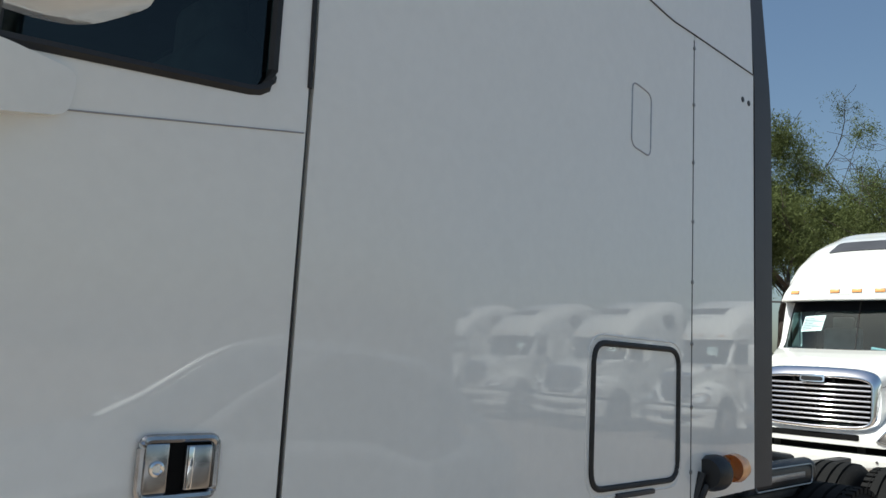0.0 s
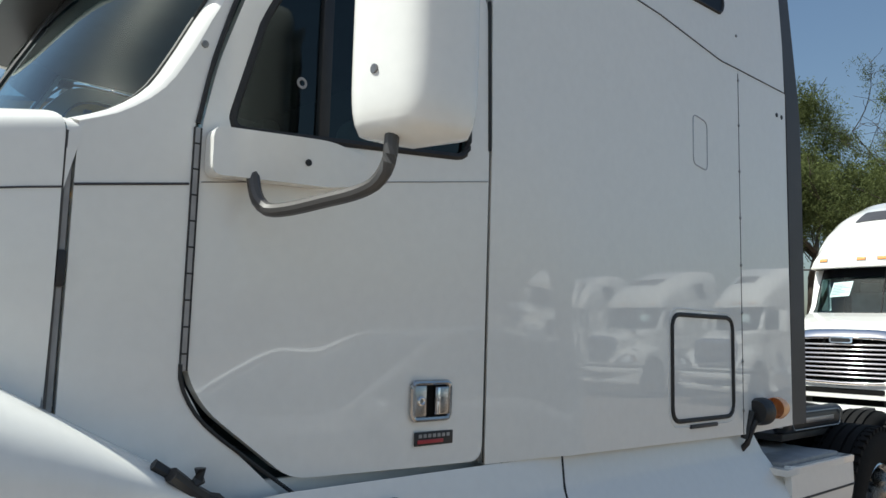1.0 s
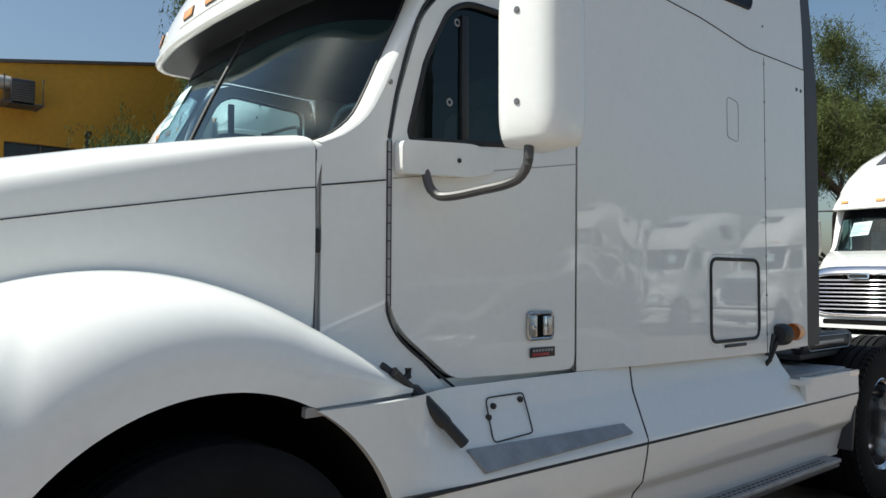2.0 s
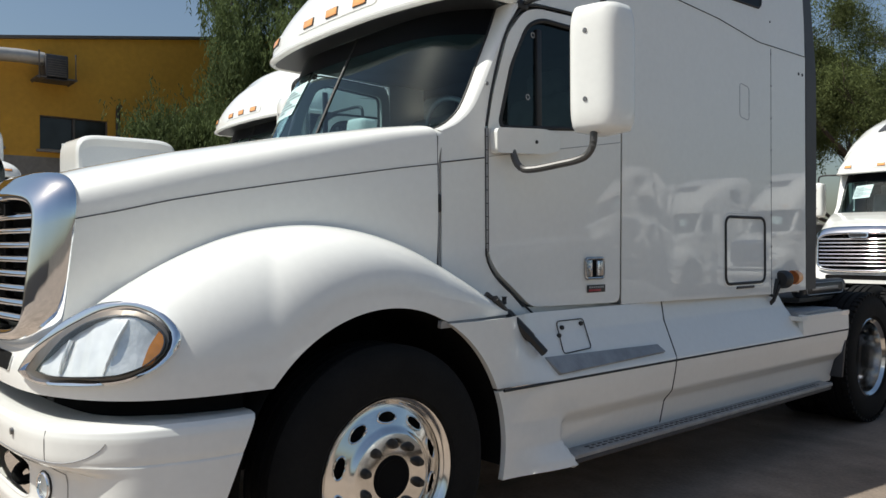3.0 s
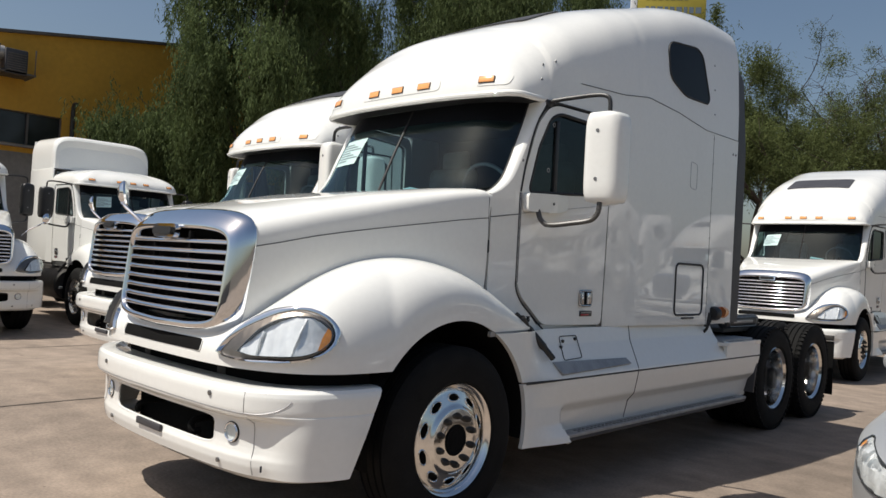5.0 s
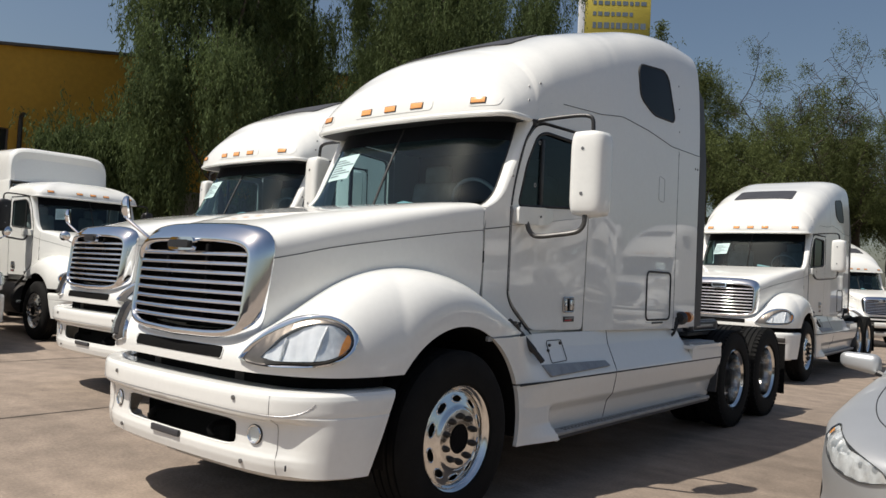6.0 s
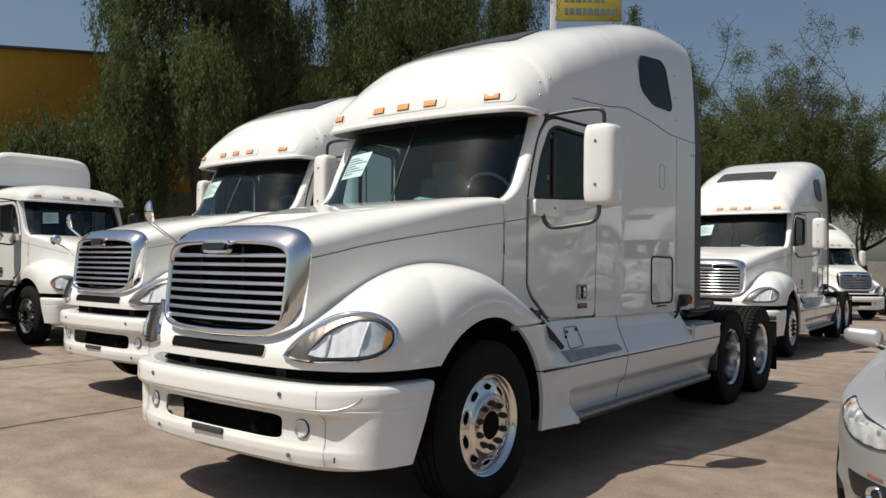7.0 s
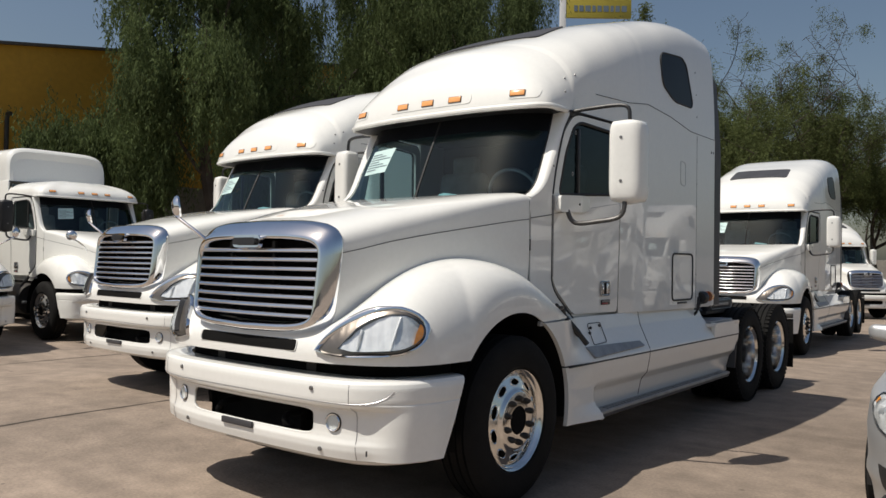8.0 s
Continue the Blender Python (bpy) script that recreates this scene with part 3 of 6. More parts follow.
def door(parent, s, name="door"):
    d = new(name)
    d.parent = parent
    tagged(d, "white cab door with tinted window and chrome handle")
    outline = rounded([(0.702, 1.39), (0.757, 1.305), (0.99, 1.125), (1.642, 1.118), (1.614, 2.50), (1.59, 2.60), (1.02, 2.60), (0.935, 2.57), (0.833, 2.45), (0.738, 2.16), (0.702, 1.98)], 0.05, 4)
    hole = rounded([(0.770, 1.992), (1.540, 2.045), (1.535, 2.53), (1.05, 2.55), (0.958, 2.505), (0.853, 2.30)], 0.05, 4)
    fn = lambda a, b: (s * side_x(a, b), a, b)
    skin = part("door_skin", outward(mapped(sheet(outline, [hole], 0.06), fn), (0, a_mid(outline), 1.8)), PAINT, d, solid=0.035)
    glass = mapped(sheet(hole, step=0.3), lambda a, b: (s * (side_x(a, b) - 0.018), a, b))
    g = part("window", outward(glass, (0, 1.2, 2.2)), SIDEGLASS if s > 0 else CLEARGLASS, d, "dark tinted side window" if s > 0 else "clear side window")
    loop = [Vector((s * (side_x(a, b) - 0.004), a, b)) for a, b in hole]
    part("window_seal", tube([*loop, loop[0], loop[1]], 0.012, 6), RUBBER, d, "black rubber window seal")
    part("window_bar", box(s * (side_x(1.03, 2.2) - 0.012), 1.04, 2.25, 0.02, 0.035, 0.50, 0.004), BLACK, d, "black quarter window bar")
    if s > 0:
        for y, z in ((0.975, 2.16), (1.01, 2.47)):
            decal = lathe([(0.0, 0.016), (0.0015, 0.015), (0.0015, 0.009), (0.0, 0.008)], 18)
            part("window_decal", mirror_place(decal, s, s * (side_x(y, z) - 0.0165), y, z), GREYSTRIP, d, "small round grey sticker")
    # belt line crease
    part("belt_seam", tube([(s * (side_x(y, 1.852 + 0.146 * (y - 0.73)) + 0.0008), y, 1.852 + 0.146 * (y - 0.73)) for y in np.linspace(0.71, 1.62, 40)], 0.0018, 6), BADGEGREY, d)
    # hinge strip on the front edge and the dark seal round the door
    part("hinge", box(s * (side_x(0.693, 1.69) + 0.001), 0.693, 1.69, 0.008, 0.013, 0.58, 0.002), GREYSTRIP, d, "long piano hinge")
    for y in (0.6855, 0.7015):
        part("hinge_gap", box(s * (side_x(y, 1.69) + 0.0005), y, 1.69, 0.008, 0.0035, 0.58), BLACK, d)
    for z in np.linspace(1.44, 1.94, 9):
        part("hinge_joint", box(s * (side_x(0.693, z) + 0.0045), 0.693, z, 0.003, 0.015, 0.004), BLACK, d)
    seal = [(1.02, 1.087), (0.885, 1.185), (0.754, 1.288), (0.702, 1.37), (0.697, 1.42)]
    part("door_seal", tube([(s * (side_x(a, b) + 0.001), a - 0.010, b - 0.004) for a, b in seal], 0.0055, 6, 16), RUBBER, d)
    seal = [(0.696, 1.99), (0.731, 2.17), (0.826, 2.46), (0.93, 2.585), (1.03, 2.612), (1.60, 2.612)]
    part("door_seal", tube([(s * (side_x(a, b) + 0.002), a - 0.004, b) for a, b in seal], 0.0065, 6, 24), RUBBER, d)
    part("door_seal", tube([(s * (side_x(1.62, b) + 0.001), 1.651 - 0.029 * (b - 1.118), b) for b in (2.08, 2.2, 2.4, 2.57)], 0.006, 6), RUBBER, d)
    part("door_seal", tube([(s * (side_x(1.64, b) - 0.004), 1.651 - 0.029 * (b - 1.118), b) for b in (1.11, 1.4, 1.8, 2.08)], 0.003, 6), RUBBER, d)
    # handle: chrome frame round a recess with a pull flap
    hx, hy, hz = side_x(1.429, 1.308), 1.429, 1.308
    loop = rounded([(hy - 0.072, hz - 0.052), (hy + 0.072, hz - 0.052), (hy + 0.072, hz + 0.052), (hy - 0.072, hz + 0.052)], 0.016, 4)
    h = new("handle")
    h.parent = d
    tagged(h, "chrome recessed door handle with key lock")
    fr = [Vector((s * (hx + 0.004), a, b)) for a, b in loop]
    part("handle_frame", tube([*fr, fr[0], fr[1]], 0.0085, 8), DARKCHROME, h)
    # no hollow here: a black box on the skin draws the recess's shade
    part("handle_recess", box(s * (hx + 0.0015), hy, hz, 0.005, 0.132, 0.092, 0.002), SHADE_BLACK, h)
    part("lock_plate", box(s * (hx + 0.004), hy - 0.043, hz, 0.008, 0.044, 0.088, 0.003), DARKCHROME, h)
    part("handle_flap", box(s * (hx + 0.008), hy + 0.034, hz, 0.016, 0.054, 0.082, 0.006), DARKCHROME, h)
    part("flap_rib", box(s * (hx + 0.017), hy + 0.016, hz, 0.006, 0.012, 0.078, 0.003), CHROME, h)
    part("lock", mirror_place(lathe([(0.0, 0.014), (0.006, 0.014), (0.008, 0.010), (0.005, 0.007), (0.005, 0.0)], 16), s, s * (hx + 0.007), hy - 0.044, hz), ALUM, h)
    # maker's badge strip below the handle
    bx = side_x(1.445, 1.20)
    part("badge_strip", box(s * (bx + 0.002), 1.445, 1.200, 0.006, 0.150, 0.040, 0.003), BLACK, d, "grey and red model badge, lettering as bars")
    part("badge_strip_red", box(s * (bx + 0.0045), 1.430, 1.192, 0.004, 0.10, 0.011, 0.001), REDINK, d)
    for i in range(7):
        part("badge_bar", box(s * (bx + 0.0045), 1.390 + i * 0.018, 1.208, 0.004, 0.012, 0.010), BADGEGREY, d)
    return d


def a_mid(loop):
    return sum(p[0] for p in loop) / len(loop)


def side_mirror(parent, s, dark=False):
    m = new("side_mirror")
    m.parent = parent
    tagged(m, "black mirror housing on a bent tube arm" if dark else "white mirror housing on a bent grey tube arm")
    # housing: a tall rounded box, bulged on its front
    def fn(u, v):
        t = 2 * math.pi * u
        c, sn = math.cos(t), math.sin(t)
        k = 2 * v - 1
        shrink = (1 - abs(k) ** 7) ** 0.5 if abs(k) < 1 else 0.0
        shrink = max(shrink, 0.0)
        ex = 0.116 * math.copysign(abs(c) ** 0.55, c) * (0.55 + 0.45 * shrink if shrink > 0 else 0.0)
        ey = 0.105 * math.copysign(abs(sn) ** 0.62, sn) * (0.55 + 0.45 * shrink if shrink > 0 else 0.0)
        return (1.413 + ex, 1.010 + ey + 0.25 * ex, 2.222 + 0.305 * k)
    bm = grid(fn, 40, 25, close_u=True)
    bmesh.ops.recalc_face_normals(bm, faces=bm.faces)
    if s < 0:
        mirrored(bm)
    part("mirror_housing", bm, BLACK if dark else PAINT, m, "black plastic housing" if dark else "glossy white plastic housing", sharp=1.2)
    bm = box(s * 1.408, 1.109, 2.225, 0.17, 0.012, 0.47, 0.005)
    part("mirror_glass", bm, CHROME, m, "mirror glass")
    for z in (2.08, 2.385):
        part("mirror_bolt", lathe([(-0.004, 0.0), (-0.004, 0.011), (0.004, 0.011)], 12, "y", centre=(s * 1.400, 0.903, z)), BOLT, m)
    arm = [(1.03, 0.82, 1.88), (1.06, 0.82, 1.815), (1.10, 0.835, 1.785), (1.25, 0.89, 1.80), (1.37, 0.93, 1.825), (1.405, 0.945, 1.87), (1.412, 0.95, 1.95)]
    part("mirror_arm", tube([(s * x, y, z) for x, y, z in arm], 0.017, 10, 30), GREYTUBE, m, "bent grey lower arm")
    arm = [(0.97, 0.93, 2.60), (1.03, 0.94, 2.615), (1.15, 0.98, 2.63), (1.34, 1.015, 2.635), (1.40, 1.02, 2.61), (1.412, 1.02, 2.52)]
    part("mirror_arm", tube([(s * x, y, z) for x, y, z in arm], 0.014, 10, 30), BLACK, m, "black upper arm")
    part("arm_bracket", box(s * 0.985, 0.93, 2.60, 0.05, 0.07, 0.05, 0.015), BLACK, m)
    # white bracket box below the window
    outl = rounded([(0.710, 1.862), (1.03, 1.875), (1.17, 1.905), (1.18, 1.985), (1.05, 2.0), (0.710, 1.980)], 0.025, 3)
    bm = mapped(sheet(outl, step=0.06), lambda a, b: (s * (side_x(a, b) + 0.055 * min(1, max(0, (1.19 - a) / 0.2))), a, b))
    part("mirror_base", outward(bm, (0, 0.9, 1.9)), PAINT, m, "white bracket cover on the door", solid=0.05)
    part("base_screw", mirror_place(lathe([(0.0, 0.009), (0.004, 0.009), (0.004, 0.0)], 10), s, s * (side_x(0.963, 1.930) + 0.054), 0.963, 1.930), BLACK, m)
    return m


def skirt_profile(z):
    """How far out the lower side panels stand."""
    return float(np.interp(z, [0.36, 0.42, 0.50, 0.62, 0.74, 0.80, 0.90, 1.0, 1.105], [1.235, 1.22, 1.172, 1.165, 1.185, 1.19, 1.13, 1.07, 1.035]))


def skirt(parent, s):
    k = new("side_skirt")
    k.parent = parent
    tagged(k, "white fibreglass side skirt with steps")

    def panel(name, y0, y1, z0, z1, front_arch=False, slant=0.0, slant0=0.0, label=""):
        def fn(u, v):
            z = z0 + (z1 - z0) * v
            a = y0 + slant0 * (0.79 - z)
            if front_arch:
                a = math.sqrt(max(0.632**2 - (z - 0.55) ** 2, 0.0))
            b = y1 + slant * (0.79 - z)
            y = a + (b - a) * u
            x = skirt_profile(z)
            if z > 0.62:
                # the panel stands upright where it tucks under the fender
                f = min(1.0, max(0.0, (0.98 - y) / 0.42))
                x += (1.162 - x) * f * f * (3 - 2 * f)
            else:
                # the foot flares out towards the step
                f = min(1.0, max(0.0, (1.02 - y) / 0.42))
                x += (1.163 - x) * f * f * (3 - 2 * f)
            if z < 0.62:
                # boot scuff recess above the step, with a flared foot in front of it
                f = min(1.0, max(0.0, (y - 1.0 - 0.5 * max(0.0, 0.5 - z)) / 0.06))
                x += (float(np.interp(z, [0.40, 0.56, 0.62], [1.085, 1.115, 1.165])) - x) * f
            return (s * x, y, z)
        bm = grid(fn, 60, 34)
        return part(name, outward(bm, (0, (y0 + y1) / 2, 0.75)), PAINT, k, label, solid=0.03)
    panel("lower_panel", 0.6, 1.944, 0.385, 0.782, True, -0.05, label="white lower panel behind the wheel arch")
    panel("upper_panel", 0.5, 1.944, 0.794, 1.103, True, -0.27, label="white sloping upper panel with a filler flap")
    panel("lower_panel", 1.956, 4.25, 0.40, 0.782, False, -0.22, -0.05)
    panel("upper_panel", 1.956, 3.55, 0.794, 1.10, False, 0.4, -0.27)
    # dark seams
    part("skirt_seam", tube([(s * (1.186), y, 0.788) for y in np.linspace(0.60, 4.25, 20)], 0.007, 6), RUBBER, k, "dark seam")
    part("skirt_seam", tube([(s * (skirt_profile(z) - 0.004), 1.95 - 0.27 * (0.79 - z), z) for z in np.linspace(0.79, 1.10, 12)], 0.0065, 6), RUBBER, k)
    part("skirt_seam", tube([(s * ((skirt_profile(z) if z > 0.62 else float(np.interp(z, [0.40, 0.56, 0.62], [1.085, 1.115, 1.165]))) - 0.004), 1.95 - 0.05 * (0.79 - z), z) for z in np.linspace(0.43, 0.79, 16)], 0.0065, 6), RUBBER, k)
    # rear deck
    def deck(u, v):
        y = 3.45 + u * 0.81
        x = 0.72 + v * 0.47
        return (s * x, y, 0.95 - 0.02 * v)
    part("rear_deck", outward(grid(deck, 6, 5), (0, 3.9, 0.5)), PAINT, k, "white deck behind the sleeper", solid=0.03)
    part("deck_edge", outward(grid(lambda u, v: (s * (1.19 - 0.004 * v), 3.50 + u * 0.75, 0.794 + v * 0.14), 8, 4), (0, 3.9, 0.8)), PAINT, k, solid=0.03)
    part("deck_cheek", outward(grid(lambda u, v: (s * (skirt_profile(0.80 + 0.15 * u) - 0.01 + (1.19 - skirt_profile(0.80 + 0.15 * u)) * v), 3.515, 0.80 + 0.14 * u), 6, 4), (0, 4.2, 0.9)), PAINT, k, solid=0.02)
    part("deck_end", box(s * 1.0, 4.21, 0.68, 0.36, 0.03, 0.50, 0.005, 2, pose(0, 0, 0, -12)), DARKGREY, k, "dark end plate")
    # treads
    def plate(u, v):
        lo, hi = 0.825 + 0.022 * u, 0.900 - 0.016 * u
        z = lo + (hi - lo) * v
        return (s * (skirt_profile(z) + 0.010 + 0.012 * (1 - v)), 0.925 + 0.045 * (1 - v) + u * (0.90 - 0.02 * (1 - v)), z)
    part("cab_step", outward(grid(plate, 20, 5), (0, 1.4, 0.5)), STEP, k, "grey metal step plate", solid=0.016)
    part("deck_step", box(s * 1.055, 3.83, 0.942, 0.19, 0.66, 0.025, 0.008), STEP, k, "grey deck tread")
    part("running_board", box(s * 1.135, 2.53, 0.406, 0.105, 2.90, 0.028, 0.01), STEP, k, "long grey perforated step")
    part("perforation", merged(*[box(s * (1.130 + 0.03 * r), 1.24 + i * 0.05, 0.4205, 0.012, 0.026, 0.004) for i in range(52) for r in (0, 1)]), BLACK, k, "rows of step holes", kind="stuff")
    part("lower_trim", box(s * 1.155, 2.53, 0.382, 0.06, 2.86, 0.026, 0.010), DARKGREY, k, "dark lower edge")
    # filler flap on the sloping panel
    loop = [(1.098, 1.052), (1.303, 1.053), (1.284, 0.911), (1.065, 0.902)]
    flap = [Vector((s * (skirt_profile(b) + 0.004), a, b)) for a, b in rounded(loop, 0.02, 3)]
    part("flap_seam", tube([*flap, flap[0]], 0.0028, 6), RUBBER, k)
    for a, b in ((1.125, 1.02), (1.275, 1.03), (1.085, 0.985)):
        part("flap_stud", mirror_place(lathe([(0.0, 0.012), (0.012, 0.011), (0.014, 0.0)], 10), s, s * skirt_profile(b), a, b), BLACK, k)
    return k


def sleeper_side(cab, fn, s, cast_r):
    rear = [(1.656, 1.105), (2.1, 1.105), (3.261, 1.09), (3.261, seam_z(3.261))] + [(y, seam_z(y)) for y in np.linspace(3.1, 0.95, 22)] + [(0.93, 2.625), (1.622, 2.622)]
    part("sleeper_panel", outward(mapped(sheet(rear, step=0.07), fn), (0, 2.5, 1.8)), PAINT, cab, "white sleeper side", solid=0.03)
    last = [(3.268, 1.09), (REAR_Y, 1.10), (REAR_Y, seam_z(REAR_Y)), (3.6, seam_z(3.6)), (3.268, seam_z(3.268))]
    part("sleeper_panel", outward(mapped(sheet(last, step=0.15), fn), (0, 3.6, 1.8)), PAINT, cab, solid=0.03)
    part("panel_seam", tube([(s * (side_x(3.265, z) - 0.003), 3.265, z) for z in np.linspace(1.09, 2.75, 12)], 0.0045, 6), DARKGREY, cab)
    part("roof_seam", tube([(s * (side_x(y, seam_z(y)) + 0.001), y, seam_z(y) + 0.001) for y in np.linspace(1.25, REAR_Y, 50)], 0.003, 6), DARKGREY, cab, "dark diagonal roof seam")
    for z in np.arange(1.195, 3.5, 0.2175):
        xx = cast_r((s * 3, 3.265, z), (-s, 0, 0)).x if z > seam_z(3.265) else s * side_x(3.265, z)
        part("rivet", mirror_place(lathe([(0.0, 0.008), (0.004, 0.007), (0.006, 0.0)], 8), s, xx, 3.263, z), BOLT, cab)
    for y in (3.684, 3.742):
        part("rivet", mirror_place(lathe([(0.0, 0.012), (0.003, 0.011), (0.003, 0.0)], 10), s, s * side_x(y, 2.64), y, 2.643), BLACK, cab)
    # luggage hatch, slim grab outline, sleeper window
    hatch = rounded([(2.668, 1.178), (3.168, 1.178), (3.168, 1.604), (2.668, 1.604)], 0.06, 6)
    loop = [Vector((s * (side_x(a, b) + 0.001), a, b)) for a, b in hatch]
    hd = new("luggage_hatch")
    hd.parent = cab
    tagged(hd, "white luggage hatch in a black rubber seal")
    part("hatch_seal", tube([*loop, loop[0], loop[1]], 0.0095, 8), RUBBER, hd, "black rubber seal")
    rim = rounded([(2.643, 1.155), (3.193, 1.155), (3.193, 1.629), (2.643, 1.629)], 0.08, 6)
    lp = [Vector((s * (side_x(a, b) - 0.0015), a, b)) for a, b in rim]
    part("hatch_rim", tube([*lp, lp[0], lp[1]], 0.004, 6), PAINT, hd)
    part("hatch_latch", box(s * 1.083, 2.91, 1.152, 0.015, 0.22, 0.016, 0.004), DARKGREY, hd)
    grab = rounded([(2.850, 2.250), (2.968, 2.235), (2.968, 2.452), (2.850, 2.468)], 0.03, 5)
    lp = [Vector((s * side_x(a, b), a, b)) for a, b in grab]
    part("grab_outline", tube([*lp, lp[0], lp[1]], 0.003, 6), BADGEGREY, cab, "thin oval vent outline")
    win = rounded([(2.42, 3.33), (2.49, 3.40), (2.93, 3.45), (3.03, 3.40), (3.15, 3.05), (3.12, 2.995), (2.70, 2.985), (2.43, 3.09)], 0.085, 5)
    wo = lambda a, b, s=s: (s * 3, a, b)
    w = new("sleeper_window")
    w.parent = cab
    part("pane", outward(mapped(sheet(win, step=0.1), lambda a, b: cast_r(wo(a, b), (-s, 0, 0), 0.005)), (0, 2.8, 3.1)), SLEEPGLASS, w, "dark sleeper window")
    part("pane_seal", band(cast_r, win, 0.018, 0.010, (-s, 0, 0), wo), RUBBER, w)
    # dark extender behind the sleeper
    ext = lambda u, v, s=s: (s * (1.074 + 0.006 * math.sin(v * math.pi) - 0.045 * max(0.0, v - 0.7) / 0.3), REAR_Y + 0.005 + 0.165 * u, 1.10 + v * (2.38 - 0.10 * u))
    part("side_extender", outward(grid(ext, 4, 20), (0, 3.9, 2)), DARKGREY, cab, "dark grey rubber side extender", solid=0.03)


def side_lamp(t, s):
    # work lamp behind the sleeper's lower corner
    lamp = new("side_lamp")
    lamp.parent = t
    tagged(lamp, "round black and amber lamp on a bracket")
    part("lamp_body", mirror_place(lathe([(-0.03, 0.0), (-0.03, 0.05), (0.0, 0.062), (0.045, 0.062), (0.06, 0.05), (0.062, 0.0)], 24, "y"), 1, s * 1.10, 3.375, 1.187), BLACK, lamp)
    part("lamp_lens", mirror_place(lathe([(0.062, 0.048), (0.10, 0.052), (0.14, 0.042), (0.155, 0.0)], 24, "y"), 1, s * 1.115, 3.435, 1.198), AMBER, lamp, "amber lens")
    part("lamp_bracket", tube([(s * 1.10, 3.34, 1.15), (s * 1.08, 3.30, 1.05), (s * 1.02, 3.28, 0.97)], 0.014, 6), BLACK, lamp)
    part("lamp_bracket", tube([(s * 1.09, 3.33, 1.19), (s * 1.07, 3.29, 1.07)], 0.016, 6), BLACK, lamp)


def semi_truck(roof="high"):
    """A long-nosed sleeper tractor unit."""
    day = roof == "low"
    t = thing("semi_truck", "white truck with a tall box sleeper and black mirrors" if day else "white long-nosed sleeper truck with chrome grille", "truck")
    fender = fender_bm()
    cast_f = caster(fender)
    bmp = bumper_bm()
    cast_b = caster(bumper_bm(True))
    rf = roof_bm(day)
    cast_r = caster(rf)
    # --- hood ---
    hood = new("hood")
    hood.parent = t
    tagged(hood, "white fibreglass hood with round fenders")
    part("hood_top", outward(both(grid(hood_half(0, 1.0), 46, 30)), (0, -0.3, 1.2)), PAINT, hood, solid=0.012)
    side = grid(hood_half(1.0, 2.0), 46, 12)
    part("hood_side", outward(mirrored(side.copy()), (0, -0.3, 1.2)), PAINT, hood, solid=0.012)
    part("hood_side", outward(side, (0, -0.3, 1.2)), PAINT, hood, solid=0.012)
    for s in (1, -1):
        fn = hood_half(0, 1)
        line = [fn(a, 1.0) for a in np.linspace(0, 1, 24)]
        part("hood_seam", tube([(s * (x + 0.0005), y, z - 0.003) for x, y, z in line], 0.0026, 6), DARKGREY, hood)
        part("hood_gap", outward(grid(lambda u, v, s=s: (s * (0.958 + 0.004 * u), 0.402 + 0.022 * v, 1.20 + 0.725 * u), 12, 3), (0, 0.4, 1.5)), GREYSTRIP, hood, "grey rubber strip at the hood's rear edge", solid=0.01)
        part("gap_line", tube([(s * (0.961 + 0.004 * k), 0.409, 1.20 + 0.60 * k) for k in np.linspace(0, 1.2, 8)], 0.003, 6), GREYTUBE, hood)
        def filler(u, v, s=s, fn=fn):
            w = 0.45 + 0.55 * u
            a = Vector(fn(1.0, w)) + Vector((0, 0.004, -0.006))
            b = Vector((a.x, float(np.interp(a.x, [0.0, 0.45, 0.75, 0.897, 0.966], [0.35, 0.355, 0.39, 0.44, 0.445])), float(np.interp(a.x, [0.0, 0.75, 0.9, 0.966], [1.965, 1.952, 1.95, 1.945]))))
            p = a.lerp(b, v)
            return (s * p.x, p.y, p.z)
        part("cowl_filler", outward(grid(filler, 24, 5), (0, 0.8, 1.5)), PAINT, hood, "white cowl behind the hood")
        part("hood_buffer", box(s * 0.966, 0.416, 1.62, 0.016, 0.018, 0.08, 0.005), BLACK, hood)
        latch = [(1.10, 0.63, 1.19), (1.085, 0.69, 1.145), (1.07, 0.745, 1.11), (1.09, 0.79, 1.06), (1.13, 0.85, 0.985), (1.16, 0.895, 0.925)]
        part("hood_latch", tube([(s * x, y, z) for x, y, z in latch], [0.017] * 8 + [0.025] * 10 + [0.02] * 6, 8, 24), BLACK, hood, "black rubber hood latch")
        part("latch_hook", tube([(s * 1.075, 0.60, 1.21), (s * 1.085, 0.68, 1.155), (s * 1.09, 0.70, 1.17), (s * 1.09, 0.70, 1.195)], 0.014, 6), BLACK, hood)
    part("fender", fender, PAINT, hood, "round white front fender", solid=0.012)
    # slot below the grille: a black sheet on the fender stands in for its shade
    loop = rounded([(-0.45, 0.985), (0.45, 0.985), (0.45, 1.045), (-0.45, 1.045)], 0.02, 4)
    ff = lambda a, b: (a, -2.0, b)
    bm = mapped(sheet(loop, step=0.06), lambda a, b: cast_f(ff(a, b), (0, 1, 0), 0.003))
    part("air_slot_shade", outward(bm, (0, 0, 1)), SHADE_BLACK, hood, "air slot below the grille, its shade a black sheet")
    part("slot_edge", band(cast_f, loop, 0.008, 0.006, (0, 1, 0), ff), PAINT, hood)
